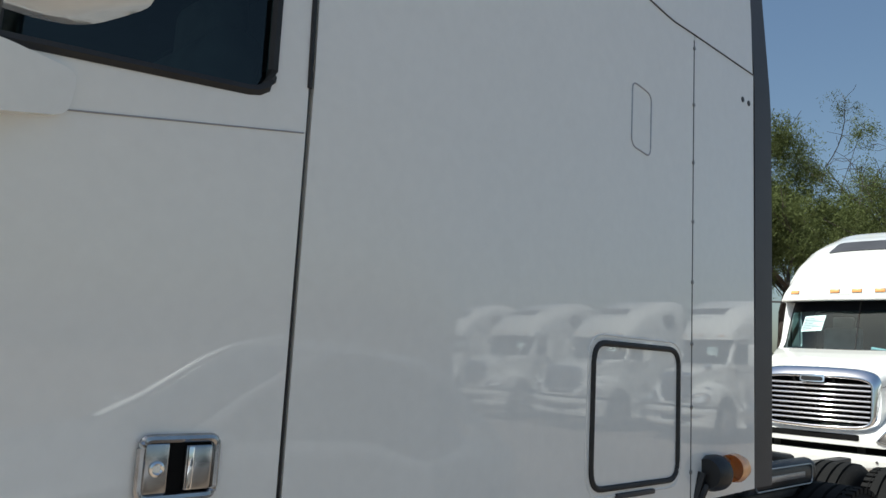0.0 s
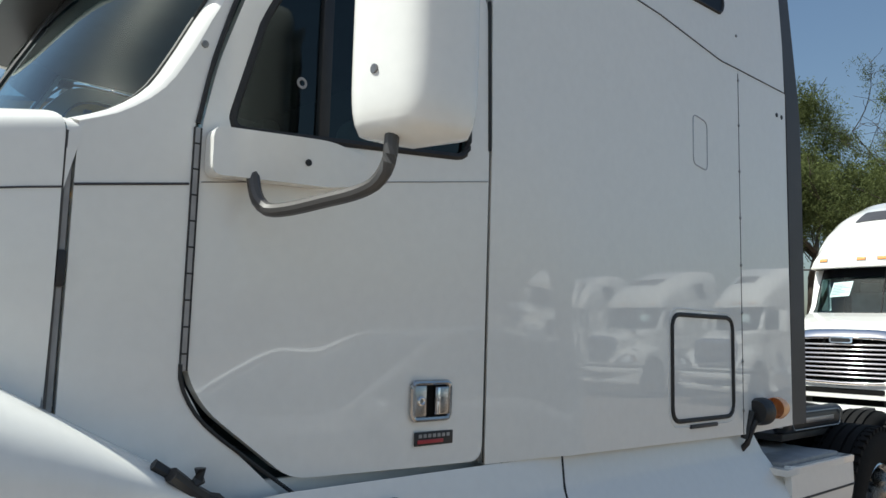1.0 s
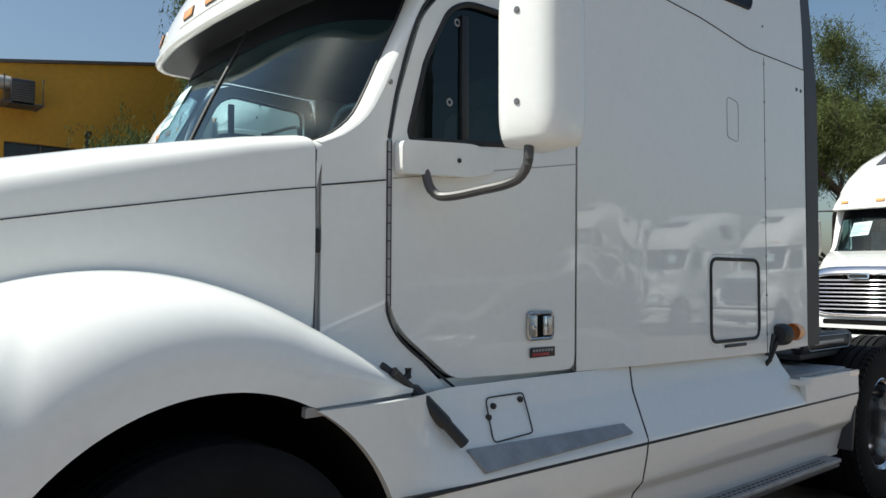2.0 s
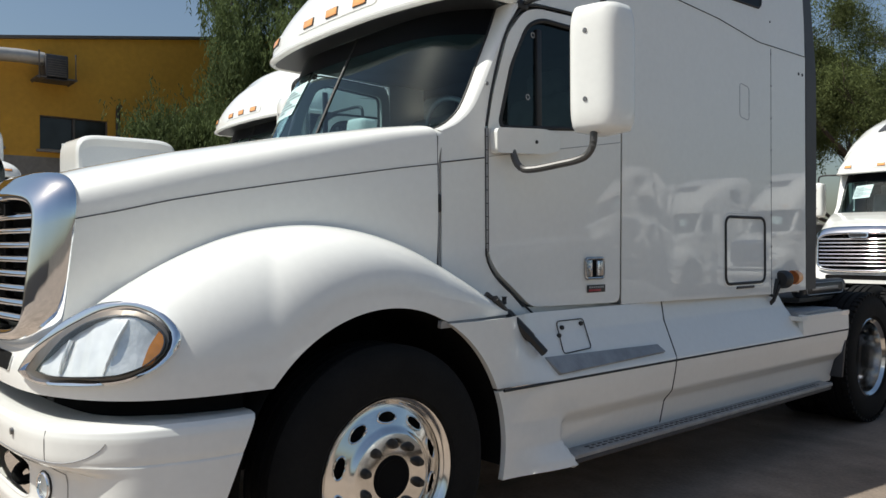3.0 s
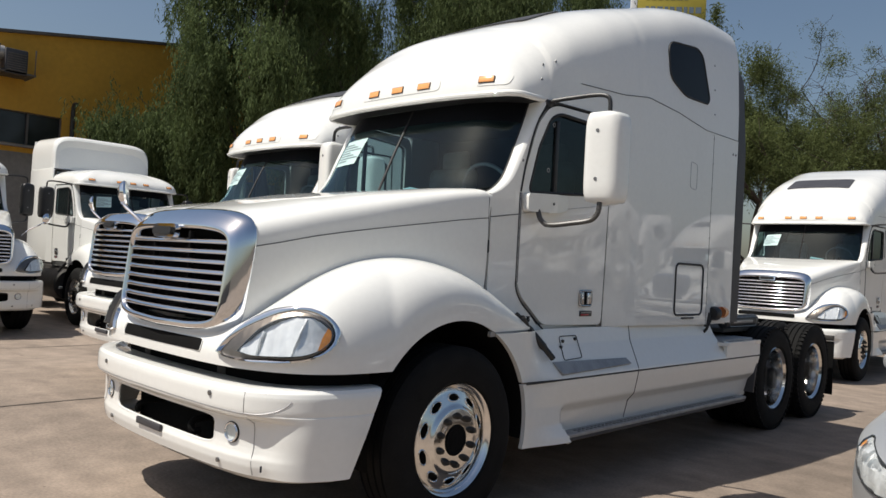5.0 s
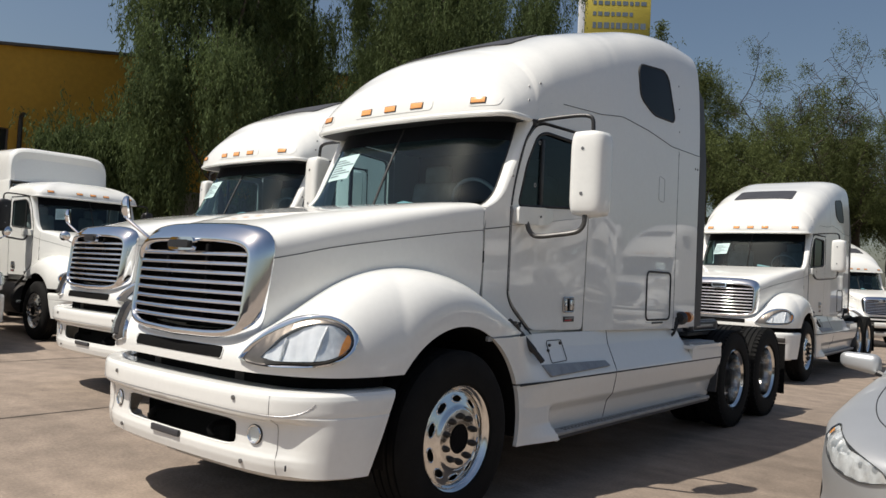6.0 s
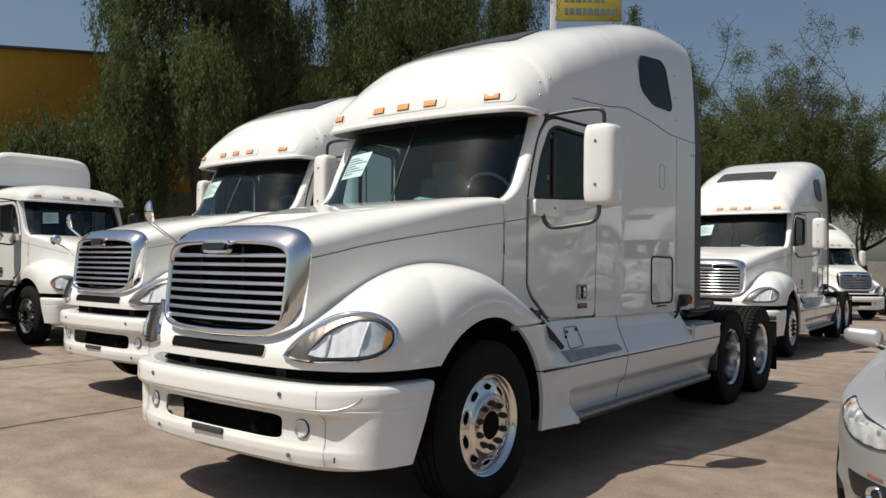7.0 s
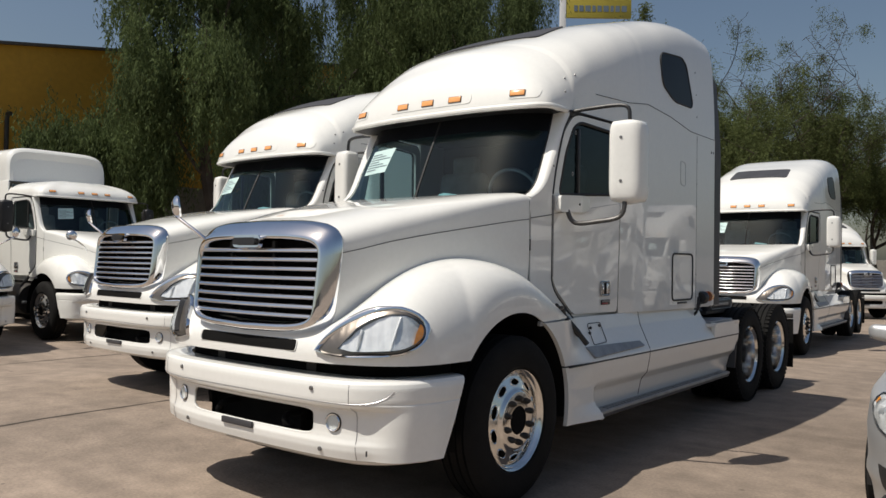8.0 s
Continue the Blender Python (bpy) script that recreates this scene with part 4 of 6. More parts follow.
    for s in (1, -1):
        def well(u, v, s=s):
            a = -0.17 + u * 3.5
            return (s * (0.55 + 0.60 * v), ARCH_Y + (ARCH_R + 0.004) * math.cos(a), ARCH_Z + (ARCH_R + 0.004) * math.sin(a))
        # liner and back board carry the well's shade in their colour
        part("wheel_well", grid(well, 24, 4), SHADE_BLACK, hood, "near-black wheel well liner with the well's shade in its colour")
        part("well_back", box(s * 0.52, ARCH_Y, 0.85, 0.02, 1.3, 0.75), SHADE_BLACK, hood)
        strip = spline([(1.150, 0.27), (1.135, 0.45), (1.11, 0.60), (1.075, 0.74)], 16)
        part("fender_trim", outward(grid(lambda u, v, s=s: (s * (strip[int(round(u * 15))][0] - 0.004 * v), strip[int(round(u * 15))][1], 1.114 - 0.030 * v), 16, 3), (0, 0.5, 1.1)), GREYSTRIP, hood, "grey fender edge strip", solid=0.02)
        headlight(t, cast_f, s)
    grille(t)
    for hs in ((1, -1) if day else (-1,)):
        hm = new("hood_mirror")
        hm.parent = t
        tagged(hm, "round convex mirror on a chrome hood arm")
        part("mirror_stalk", tube([(hs * 0.78, -0.86, 1.56), (hs * 0.86, -0.93, 1.655), (hs * 1.02, -0.98, 1.76), (hs * 1.10, -0.97, 1.80), (hs * 1.10, -0.95, 1.84)], 0.012, 8, 20), CHROME, hm)
        bm = lathe([(0.012, 0.0), (0.012, 0.080), (0.0, 0.088), (-0.02, 0.078), (-0.042, 0.04), (-0.047, 0.0)], 28, "y")
        bmesh.ops.transform(bm, matrix=pose(hs * 1.10, -0.95, 1.85, 8, 0, 32 * hs), verts=bm.verts)
        part("mirror_head", bm, CHROME, hm, "round chrome mirror head")
    # --- bumper ---
    bp = new("bumper")
    bp.parent = t
    tagged(bp, "white moulded front bumper with fog lamps and an open centre slot")
    part("bumper_shell", bmp, PAINT, bp, solid=0.012)
    # a black strip draws the shade between fender and bumper
    part("bumper_gap_shade", outward(both(grid(lambda u, v: (lambda p: (max(p[0] * 0.93 - 0.02, 0) if u else 0, p[1] * 0.93 + 0.09, 0.835 + v * 0.09))(spline(BUMPER_KEYS, 44)[int(round(u * 39))]), 40, 3)), (0, 0, 0.9)), SHADE_BLACK, bp, "black sheet as the shade in the gap above the bumper")
    mouth = [(0.565 * math.copysign(abs(math.cos(a)) ** 0.143, math.cos(a)), 0.607 + 0.073 * math.copysign(abs(math.sin(a)) ** 0.4, math.sin(a))) for a in np.linspace(0, 2 * math.pi, 161)]
    part("slot_lip", tube([cast_b((a, -2, b), (0, 1, 0), -0.006) for a, b in mouth], 0.0075, 8), PAINT, bp)
    # black boards behind the mouth stand in for the shade inside it
    part("slot_shade", box(-0.16, -0.97, 0.605, 0.88, 0.04, 0.33), SHADE_BLACK, bp, "black sheet as the shade inside the opening")
    part("slot_shade", box(0.44, -0.95, 0.70, 0.32, 0.04, 0.15), SHADE_BLACK, bp)
    part("plate_holder", box(-0.065, -1.188, 0.52, 0.29, 0.02, 0.038, 0.006), DARKGREY, bp, "grey plate bracket")
    for s in (1, -1):
        hook = [(s * 0.30, -1.0, 0.60), (s * 0.30, -1.11, 0.60), (s * 0.31, -1.14, 0.575), (s * 0.33, -1.13, 0.55), (s * 0.345, -1.10, 0.555)]
        part("tow_hook", tube(hook, 0.019, 8, 20), SHADE_BLACK, bp, "dark tow hook")
        c = cast_b((s * 0.70, -2, 0.616), (0, 1, 0), 0.0)
        nrm = (cast_b((s * 0.70, -2, 0.616), (0, 1, 0), 0.1) - c).normalized()
        seat_m = Matrix.Translation(c) @ nrm.to_track_quat("-Y", "Z").to_matrix().to_4x4()
        fog = lathe([(0.012, 0.0), (0.010, 0.025), (0.0, 0.038), (-0.010, 0.040), (-0.013, 0.044), (-0.009, 0.048), (0.010, 0.049)], 28, "y")
        bmesh.ops.transform(fog, matrix=seat_m, verts=fog.verts)
        f = part("fog_lamp", fog, CHROME, bp, "round chrome fog lamp")
        glass = lathe([(-0.011, 0.0), (-0.010, 0.025), (-0.005, 0.039)], 24, "y")
        bmesh.ops.transform(glass, matrix=seat_m, verts=glass.verts)
        part("fog_lens", glass, LENS, f)
        rim = lathe([(-0.002, 0.048), (-0.004, 0.052), (0.004, 0.053)], 28, "y")
        bmesh.ops.transform(rim, matrix=seat_m, verts=rim.verts)
        part("fog_gasket", rim, BLACK, f)
        for bx, bz in ((0.608, 0.80), (0.62, 0.465)):
            c = cast_b((s * bx, -2, bz), (0, 1, 0), 0.0)
            part("bumper_bolt", mirror_place(lathe([(0.0, 0.013), (-0.008, 0.012), (-0.010, 0.0)], 12, "y"), 1, c.x, c.y, c.z), BOLT, bp)
        line = [cast_b((s * 0.845, -2, z), (0, 1, 0), 0.0005) for z in np.linspace(0.43, 0.835, 14)]
        part("bumper_seam", tube(line, 0.0020, 5), BADGEGREY, bp)
        crease = spline([(0.0, 0.74), (0.3, 0.738), (0.6, 0.735), (0.85, 0.735), (0.94, 0.742), (1.005, 0.763), (1.04, 0.79), (1.052, 0.81)], 50)
        line = [cast_b((s * x, -2, z), (0, 1, 0), 0.0005) for x, z in crease]
        part("bumper_seam", tube(line, 0.0018, 5), BADGEGREY, bp)
        part("scratch", box(s * 0.92, -1.10, 0.475, 0.006, 0.01, 0.03, 0.002), DARKGREY, bp) if s > 0 else None
    # --- cab ---
    cab = new("cab")
    cab.parent = t
    tagged(cab, "white cab and sleeper body")
    for s in (1, -1):
        fn = lambda a, b, s=s: (s * side_x(a, b), a, b)
        cowl = rounded([(0.425, 1.10), (0.97, 1.085), (0.747, 1.285), (0.688, 1.385), (0.686, 1.98), (0.721, 2.17), (0.816, 2.46), (0.915, 2.615)], 0.02, 3)[4:-4]
        cowl = [(0.43, 1.10), (0.97, 1.085)] + cowl + [(0.915, 2.612)] + [tuple(p) for p in spline(PILLAR, 20)[::-1]]
        part("cowl_panel", outward(mapped(sheet(cowl, step=0.12), fn), (0, 0.7, 1.6)), PAINT, cab, solid=0.03)
        part("cab_sill", box(s * 0.955, 1.15, 1.075, 0.02, 1.3, 0.10, 0.003), PAINT, cab, "white sill below the door")
        part("cowl_seam", tube([(s * (side_x(y, 1.8) + 0.0005), y, 1.804 + (y - 0.43) * 0.147) for y in np.linspace(0.43, 0.68, 6)], 0.0035, 6), DARKGREY, cab)
        if day:
            rear = [(1.652, 1.085), (1.95, 1.085), (1.95, 2.615), (1.652, 2.615)]
            part("rear_corner", outward(mapped(sheet(rear, step=0.1), fn), (0, 1.5, 1.8)), PAINT, cab, solid=0.03)
        else:
            sleeper_side(cab, fn, s, cast_r)
        # windscreen pillar
        outer = spline(PILLAR, 20)
        inner = spline([(0.90, 0.425, 1.955), (0.905, 0.50, 1.99), (0.905, 0.585, 2.06), (0.903, 0.645, 2.16), (0.90, 0.695, 2.26), (0.89, 0.785, 2.43), (0.875, 0.87, 2.60)], 20)

        def pillar(u, v, s=s):
            o, i = outer[int(round(u * 19))], inner[int(round(u * 19))]
            a, b = Vector((side_x(*o), o[0], o[1])), Vector(i)
            mid = (a + b) / 2 + Vector((0.025, -0.025, 0.005))
            p = (1 - v) ** 2 * a + 2 * v * (1 - v) * mid + v * v * b
            return (s * p.x, p.y, p.z)
        part("pillar", outward(grid(pillar, 20, 7), (0, 0.9, 2.2)), PAINT, cab, solid=0.02)
        part("screen_seal", tube([(s * (p[0] - 0.004), p[1] - 0.002, p[2]) for p in inner], 0.006, 6), RUBBER, cab)
        for z in (2.19, 2.42):
            o = outer[int(np.argmin(abs(outer[:, 1] - z)))]
            part("rivet", mirror_place(lathe([(0.0, 0.010), (0.004, 0.009), (0.005, 0.0)], 8), s, s * side_x(o[0] + 0.02, z), o[0] + 0.022, z), BOLT, cab)
        door(t, s)
        side_mirror(t, s, day)
        if not day:
            skirt(t, s)
            side_lamp(t, s)
    part("roof_fairing", rf, PAINT, cab, "white raised sleeper roof", solid=0.006)
    kr = spline(ROOF_LOW_KEYS, 100)[-1]
    back_y = 1.945 if day else REAR_Y - 0.005
    edge = [roof_point(kr, v) if day else roof_section(REAR_Y, v) for v in np.linspace(0, 1, 26)]
    loop = [(1.0 if day else 1.03, 1.08)] + [(x - 0.01, z - 0.01) for x, y, z in edge]
    loop = loop + [(-x, z) for x, z in loop[::-1][1:]]
    part("rear_wall", outward(mapped(sheet(loop, step=0.4), lambda a, b: (a, back_y, b)), (0, 1, 2)), PAINT, cab, solid=0.03)
    part("cab_floor", box(0, (0.5 + back_y) / 2, 1.10, 1.9, back_y - 0.5, 0.05), INTERIOR, cab)
    part("sleeper_curtain", box(0, 1.90, 2.0, 1.9, 0.03, 1.8), INTERIOR, cab, "dark curtain behind the seats")
    part("ceiling_liner", box(0, 1.25, 2.62, 1.85, 1.3, 0.03), INTERIOR, cab)
    # markers on the brow, on smooth raised pads
    for a, b in ((-0.40, 0.40), (0.69, 0.915), (-0.915, -0.69)):
        loop = rounded([(a, 2.668), (b, 2.668), (b, 2.748), (a, 2.748)], 0.038, 6)
        part("marker_pad", outward(mapped(sheet(loop, step=0.03), lambda p, q: cast_r((p, -1, q), (0, 1, 0), 0.004)), (0, 1.5, 2.5)), PAINT, cab, solid=0.006)
    for x in (-0.765, -0.258, 0.0, 0.258, 0.765):
        c = cast_r((x, -1, 2.708), (0, 1, 0), 0.0)
        nrm = (cast_r((x, -1, 2.708), (0, 1, 0), 0.1) - c).normalized()
        turn = nrm.to_track_quat("-Y", "Z").to_matrix().to_4x4()
        base = box(0, -0.004, 0, 0.118, 0.010, 0.050, 0.004, 2)
        bmesh.ops.transform(base, matrix=Matrix.Translation(c) @ turn, verts=base.verts)
        lamp = part("marker_lamp", base, STEEL, cab, "amber roof marker lamp in a dark rim")
        bm = box(0, -0.007, 0, 0.108, 0.013, 0.041, 0.005, 2)
        bmesh.ops.transform(bm, matrix=Matrix.Translation(c) @ turn, verts=bm.verts)
        part("marker_lens", bm, AMBER, lamp, "amber lens")
    if day:
        # box sleeper behind the cab: rounded hood over straight sides, open below the floor
        def hood_box(u, v):
            t3 = (1 - u) * math.pi
            e = 0.34
            k = min(1.0, v / 0.16)
            swell = math.sqrt(max(0.0, 1 - (1 - k) ** 2))
            w, h = 0.90 + 0.09 * swell, 0.50 + 0.22 * swell + 0.04 * v
            return (w * math.copysign(abs(math.cos(t3)) ** e, math.cos(t3)), 1.97 + 1.36 * v + 0.10 * (abs(math.sin(t3)) ** e) * (1 - swell), 2.95 + h * abs(math.sin(t3)) ** e)
        part("sleeper_roof", outward(grid(hood_box, 48, 30), (0, 2.6, 2.9)), PAINT, cab, "tall white box roof of the sleeper", solid=0.02)
        part("sleeper_front", outward(grid(lambda u, v: tuple(Vector(hood_box(u, 0)).lerp(Vector((0, 1.985, 2.96)), v)), 48, 5), (0, 2.6, 2.9)), PAINT, cab)
        part("roof_seam", tube([(0.985 * x, 1.96, 2.955) for x in np.linspace(-1, 1, 9)], 0.012, 6), DARKGREY, cab)
        part("rear_wall", box(0, 3.31, 2.35, 1.92, 0.03, 2.5, 0.01), PAINT, cab)
        for s in (1, -1):
            part("sleeper_side", box(s * 0.985, 2.64, 2.04, 0.035, 1.36, 1.88, 0.015, 3), PAINT, t, "white sleeper side behind the cab")
            tank = lathe([(1.0, 0.0), (1.0, 0.27), (1.03, 0.30), (2.2, 0.30), (2.23, 0.27), (2.23, 0.0)], 28, "y", centre=(s * 0.88, 0, 0.68))
            part("side_tank", tank, STEEL, t, "dark side fuel tank")
            part("cab_skirt_step", box(s * 0.98, 1.35, 0.62, 0.22, 0.8, 0.05, 0.01), STEP, t)
    slot = rounded([(-0.54, 1.17), (0.54, 1.17), (0.52, 1.66), (-0.52, 1.66)], 0.06, 4)
    so = lambda a, b: (a, b, 5.0)
    if not day:
        bm = mapped(sheet(slot, step=0.06), lambda a, b: cast_r(so(a, b), (0, 0, -1), 0.012))
        part("roof_vent", outward(bm, (0, 3, 2.5)), DARKGREY, cab, "dark roof window strip", solid=0.016)
    for s in (1, -1):
        for y, z in () if day else ((0.90, 2.86), (0.86, 2.75), (1.0, 2.90)):
            c = cast_r((s * 3, y, z), (-s, 0, 0), 0.0)
            part("rivet", mirror_place(lathe([(0.0, 0.010), (0.004, 0.009), (0.005, 0.0)], 8), s, c.x, c.y, c.z), BOLT, cab)
    header = spline([(0, 0.655, 2.598), (0.45, 0.68, 2.598), (0.72, 0.73, 2.598), (0.875, 0.88, 2.60)], 70)
    lip = [(p[0] * 0.992, p[1] + 0.004, 2.612 + 0.004 * max(0.0, p[0] - 0.85) / 0.1) for p in PLAN]
    lip += [(0.982, 0.84, 2.617), (0.974, 0.90, 2.622), (0.955, 0.97, 2.63)]
    part("brow_lip", tube([(-x, y, z) for x, y, z in lip[::-1]][:-1] + lip, 0.021, 10), PAINT, cab, "rounded white lip of the brow")
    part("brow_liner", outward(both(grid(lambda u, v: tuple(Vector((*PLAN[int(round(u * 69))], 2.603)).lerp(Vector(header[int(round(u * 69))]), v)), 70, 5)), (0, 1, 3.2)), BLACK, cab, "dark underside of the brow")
    # windscreen
    rim_edge = spline([(0.897, 0.43, 1.955), (0.90, 0.505, 1.99), (0.90, 0.588, 2.06), (0.898, 0.648, 2.16), (0.895, 0.698, 2.26), (0.885, 0.788, 2.43), (0.872, 0.875, 2.60)], 30)
    mid_edge = spline([(0.0, 0.340, 1.97), (0.0, 0.484, 2.28), (0.0, 0.645, 2.595)], 30)

    def screen(u, v):
        """From the centre line out to the curved side edge."""
        k = v * 29
        i0 = min(int(k), 28)
        w = k - i0
        e = rim_edge[i0] * (1 - w) + rim_edge[i0 + 1] * w
        m = mid_edge[i0] * (1 - w) + mid_edge[i0 + 1] * w
        r = math.sin(u * math.pi / 2)
        bow = u**4
        return (e[0] * (0.72 * u + 0.28 * r), m[1] + (e[1] - m[1]) * bow, m[2] + (e[2] - m[2]) * u**2)
    ws = part("windscreen", outward(both(grid(screen, 30, 16)), (0, 1.5, 2)), GLASS, cab, "slightly tinted windscreen")
    # sun tint, deepened to paint in the brow's dark reflection
    part("tint_reflection_band", outward(both(grid(lambda u, v: tuple(Vector(screen(u, 0.80 + 0.20 * v)) + Vector((0, -0.004, 0.0))), 30, 4)), (0, 1.5, 2)), SLEEPGLASS, cab, "dark band along the top of the screen, sun tint and painted brow reflection")
    part("screen_divider", tube([screen(0, v) for v in np.linspace(0, 1, 8)], 0.010, 6), RUBBER, cab)
    for s in (1, -1):
        part("screen_seal", tube([(s * p[0], p[1] - 0.004, p[2]) for p in [screen(u, 0.0) for u in np.linspace(0, 1, 20)]], 0.006, 6), RUBBER, cab)
        part("wiper_cowl", outward(grid(lambda u, v, s=s: (s * 0.93 * u, screen(u, 0.0)[1] + 0.01 - 0.10 * v, screen(u, 0.0)[2] - 0.012 - 0.02 * v), 16, 4), (0, 0.3, 1.5)), PAINT, cab)
    pp = rounded([(-0.665, 2.195), (-0.40, 2.195), (-0.40, 2.40), (-0.665, 2.40)], 0.004, 1)
    cast_w = caster(both(grid(screen, 30, 16)))
    tilt = lambda a, b: (a + 0.16 * (b - 2.3) , -1, b + 0.06 * (a + 0.55))
    notice = part("paper_notice", outward(mapped(sheet(pp, step=0.1), lambda a, b: cast_w(tilt(a, b), (0, 1, 0), 0.006)), (0, 1.5, 2.3)), PAPER, cab, "pale green paper notice on the windscreen, text as bars")
    for i in range(7):
        bar = [(-0.65, 2.225 + i * 0.022), (-0.65 + (0.12 + 0.06 * ((i * 5) % 3)), 2.225 + i * 0.022), (-0.65 + (0.12 + 0.06 * ((i * 5) % 3)), 2.232 + i * 0.022), (-0.65, 2.232 + i * 0.022)]
        part("text_bar", outward(mapped(sheet(bar, step=0.3), lambda a, b: cast_w(tilt(a, b), (0, 1, 0), 0.009)), (0, 1.5, 2.3)), INK, notice)
    part("dashboard", box(0, 0.62, 1.86, 1.72, 0.42, 0.22, 0.06, 3), INTERIOR, cab, "dark dashboard")
    part("dash_papers", box(0.25, 0.50, 1.975, 0.22, 0.12, 0.04, 0.008, 2, pose(0, 0, 0, 12, 8, 20)), PAPER, cab, "papers on the dashboard")
    for s in (1, -1):
        seat = new("seat")
        seat.parent = cab
        tagged(seat, "grey cloth driver's seat")
        part("seat_base", box(s * 0.50, 1.30, 1.55, 0.52, 0.52, 0.16, 0.05, 3), SEAT, seat)
        part("backrest", box(s * 0.50, 1.58, 1.95, 0.50, 0.14, 0.75, 0.06, 3, pose(0, 0, 0, -10)), SEAT, seat)
        part("headrest", box(s * 0.50, 1.66, 2.38, 0.28, 0.10, 0.18, 0.04, 3), SEAT, seat)
        part("seat_pedestal", box(s * 0.50, 1.30, 1.30, 0.36, 0.40, 0.34, 0.02), INTERIOR, seat)
    wheelpts = [(0.50 + 0.22 * math.cos(a), 0.93 - 0.12 * math.sin(a) * 0.6, 2.02 + 0.19 * math.sin(a)) for a in np.linspace(0, 2 * math.pi, 33)]
    part("steering_wheel", tube(wheelpts, 0.014, 8), BADGEGREY, cab, "steering wheel")
    part("steering_column", tube([(0.50, 0.93, 2.02), (0.50, 0.75, 1.85)], 0.03, 8), BLACK, cab)
    # --- chassis ---
    ch = new("chassis")
    ch.parent = t
    tagged(ch, "black steel frame with a fifth wheel plate")
    for s in (1, -1):
        part("frame_rail", box(s * 0.42, 2.9, 0.86, 0.09, 7.9, 0.26, 0.01), STEEL, ch)
        part("fuel_tank", lathe([(1.2, 0.0), (1.2, 0.27), (1.23, 0.29), (3.2, 0.29), (3.23, 0.27), (3.23, 0.0)], 28, "y", centre=(s * 0.80, 0, 0.66)), ALUM, ch, "cylindrical fuel tank")
        part("mud_flap", box(s * 0.90, 6.52, 0.52, 0.56, 0.012, 0.62, 0.004), SHADE_BLACK, ch, "black mud flap")
        part("flap_bar", box(s * 0.75, 6.52, 0.87, 0.85, 0.05, 0.06, 0.01), STEEL, ch)
    part("crossmember", box(0, -0.9, 0.75, 1.4, 0.2, 0.22, 0.02), STEEL, ch)
    part("axle", box(0, 0, 0.48, 1.8, 0.13, 0.12, 0.03), STEEL, ch)
    for y in (4.80, 5.93):
        part("axle", lathe([(-0.85, 0.09), (-0.2, 0.10), (-0.15, 0.2), (0.15, 0.2), (0.2, 0.10), (0.85, 0.09)], 16, centre=(0, y, 0.52)), STEEL, ch)
    part("fifth_wheel", merged(box(0, 5.2, 1.08, 0.95, 0.55, 0.07, 0.03), box(-0.27, 5.65, 1.05, 0.30, 0.6, 0.06, 0.03, 2, pose(0, 0, 0, -6)), box(0.27, 5.65, 1.05, 0.30, 0.6, 0.06, 0.03, 2, pose(0, 0, 0, -6))), STEEL, ch, "greasy black fifth wheel plate")
    part("deck_plate", box(0, 4.42, 1.0, 1.84, 0.78, 0.04, 0.01), STEEL, ch, "dark deck plate behind the sleeper")
    for s in (1, -1):
        part("deck_board", box(s * 0.90, 4.42, 1.083, 0.10, 0.82, 0.135, 0.05, 4), BLACK, ch, "black board with a white oval badge, lettering as bars")
        oval = rounded([(4.09, 1.038), (4.74, 1.038), (4.74, 1.128), (4.09, 1.128)], 0.045, 6)
        lp = [Vector((s * 0.951, a, b)) for a, b in oval]
        part("badge_outline", tube([*lp, lp[0], lp[1]], 0.004, 6), BADGEGREY, ch)
        part("badge_bar", box(s * 0.951, 4.415, 1.083, 0.006, 0.46, 0.028, 0.003), BADGEGREY, ch)
    for k in range(3):
        part("air_line", tube([(0.3 * (k - 1), 3.95, 1.9), (0.3 * (k - 1), 4.2, 1.5), (0.2 * (k - 1), 4.6, 1.1)], 0.018, 6, 14), BLACK, ch)
    wheel(t, 1.03, 0.0, 1, False)
    wheel(t, -1.03, 0.0, -1, False)
    for y in (4.80, 5.93):
        wheel(t, 1.02, y, 1, True)
        wheel(t, -1.02, y, -1, True)
    return t


truck = semi_truck()

# ---- the yard ----
def ground_z(y, x=0.0):
    """The yard falls away to the rear and swells a little under the second truck."""
    rise = float(np.interp(x, [-6.5, -5.0, -2.5, -1.4], [0, 1, 1, 0])) * float(np.interp(y, [-4, -1, 7, 10], [0, 1, 1, 0]))
    return -0.014 * min(max(0.0, y - 7.0), 45.0) + 0.10 * rise


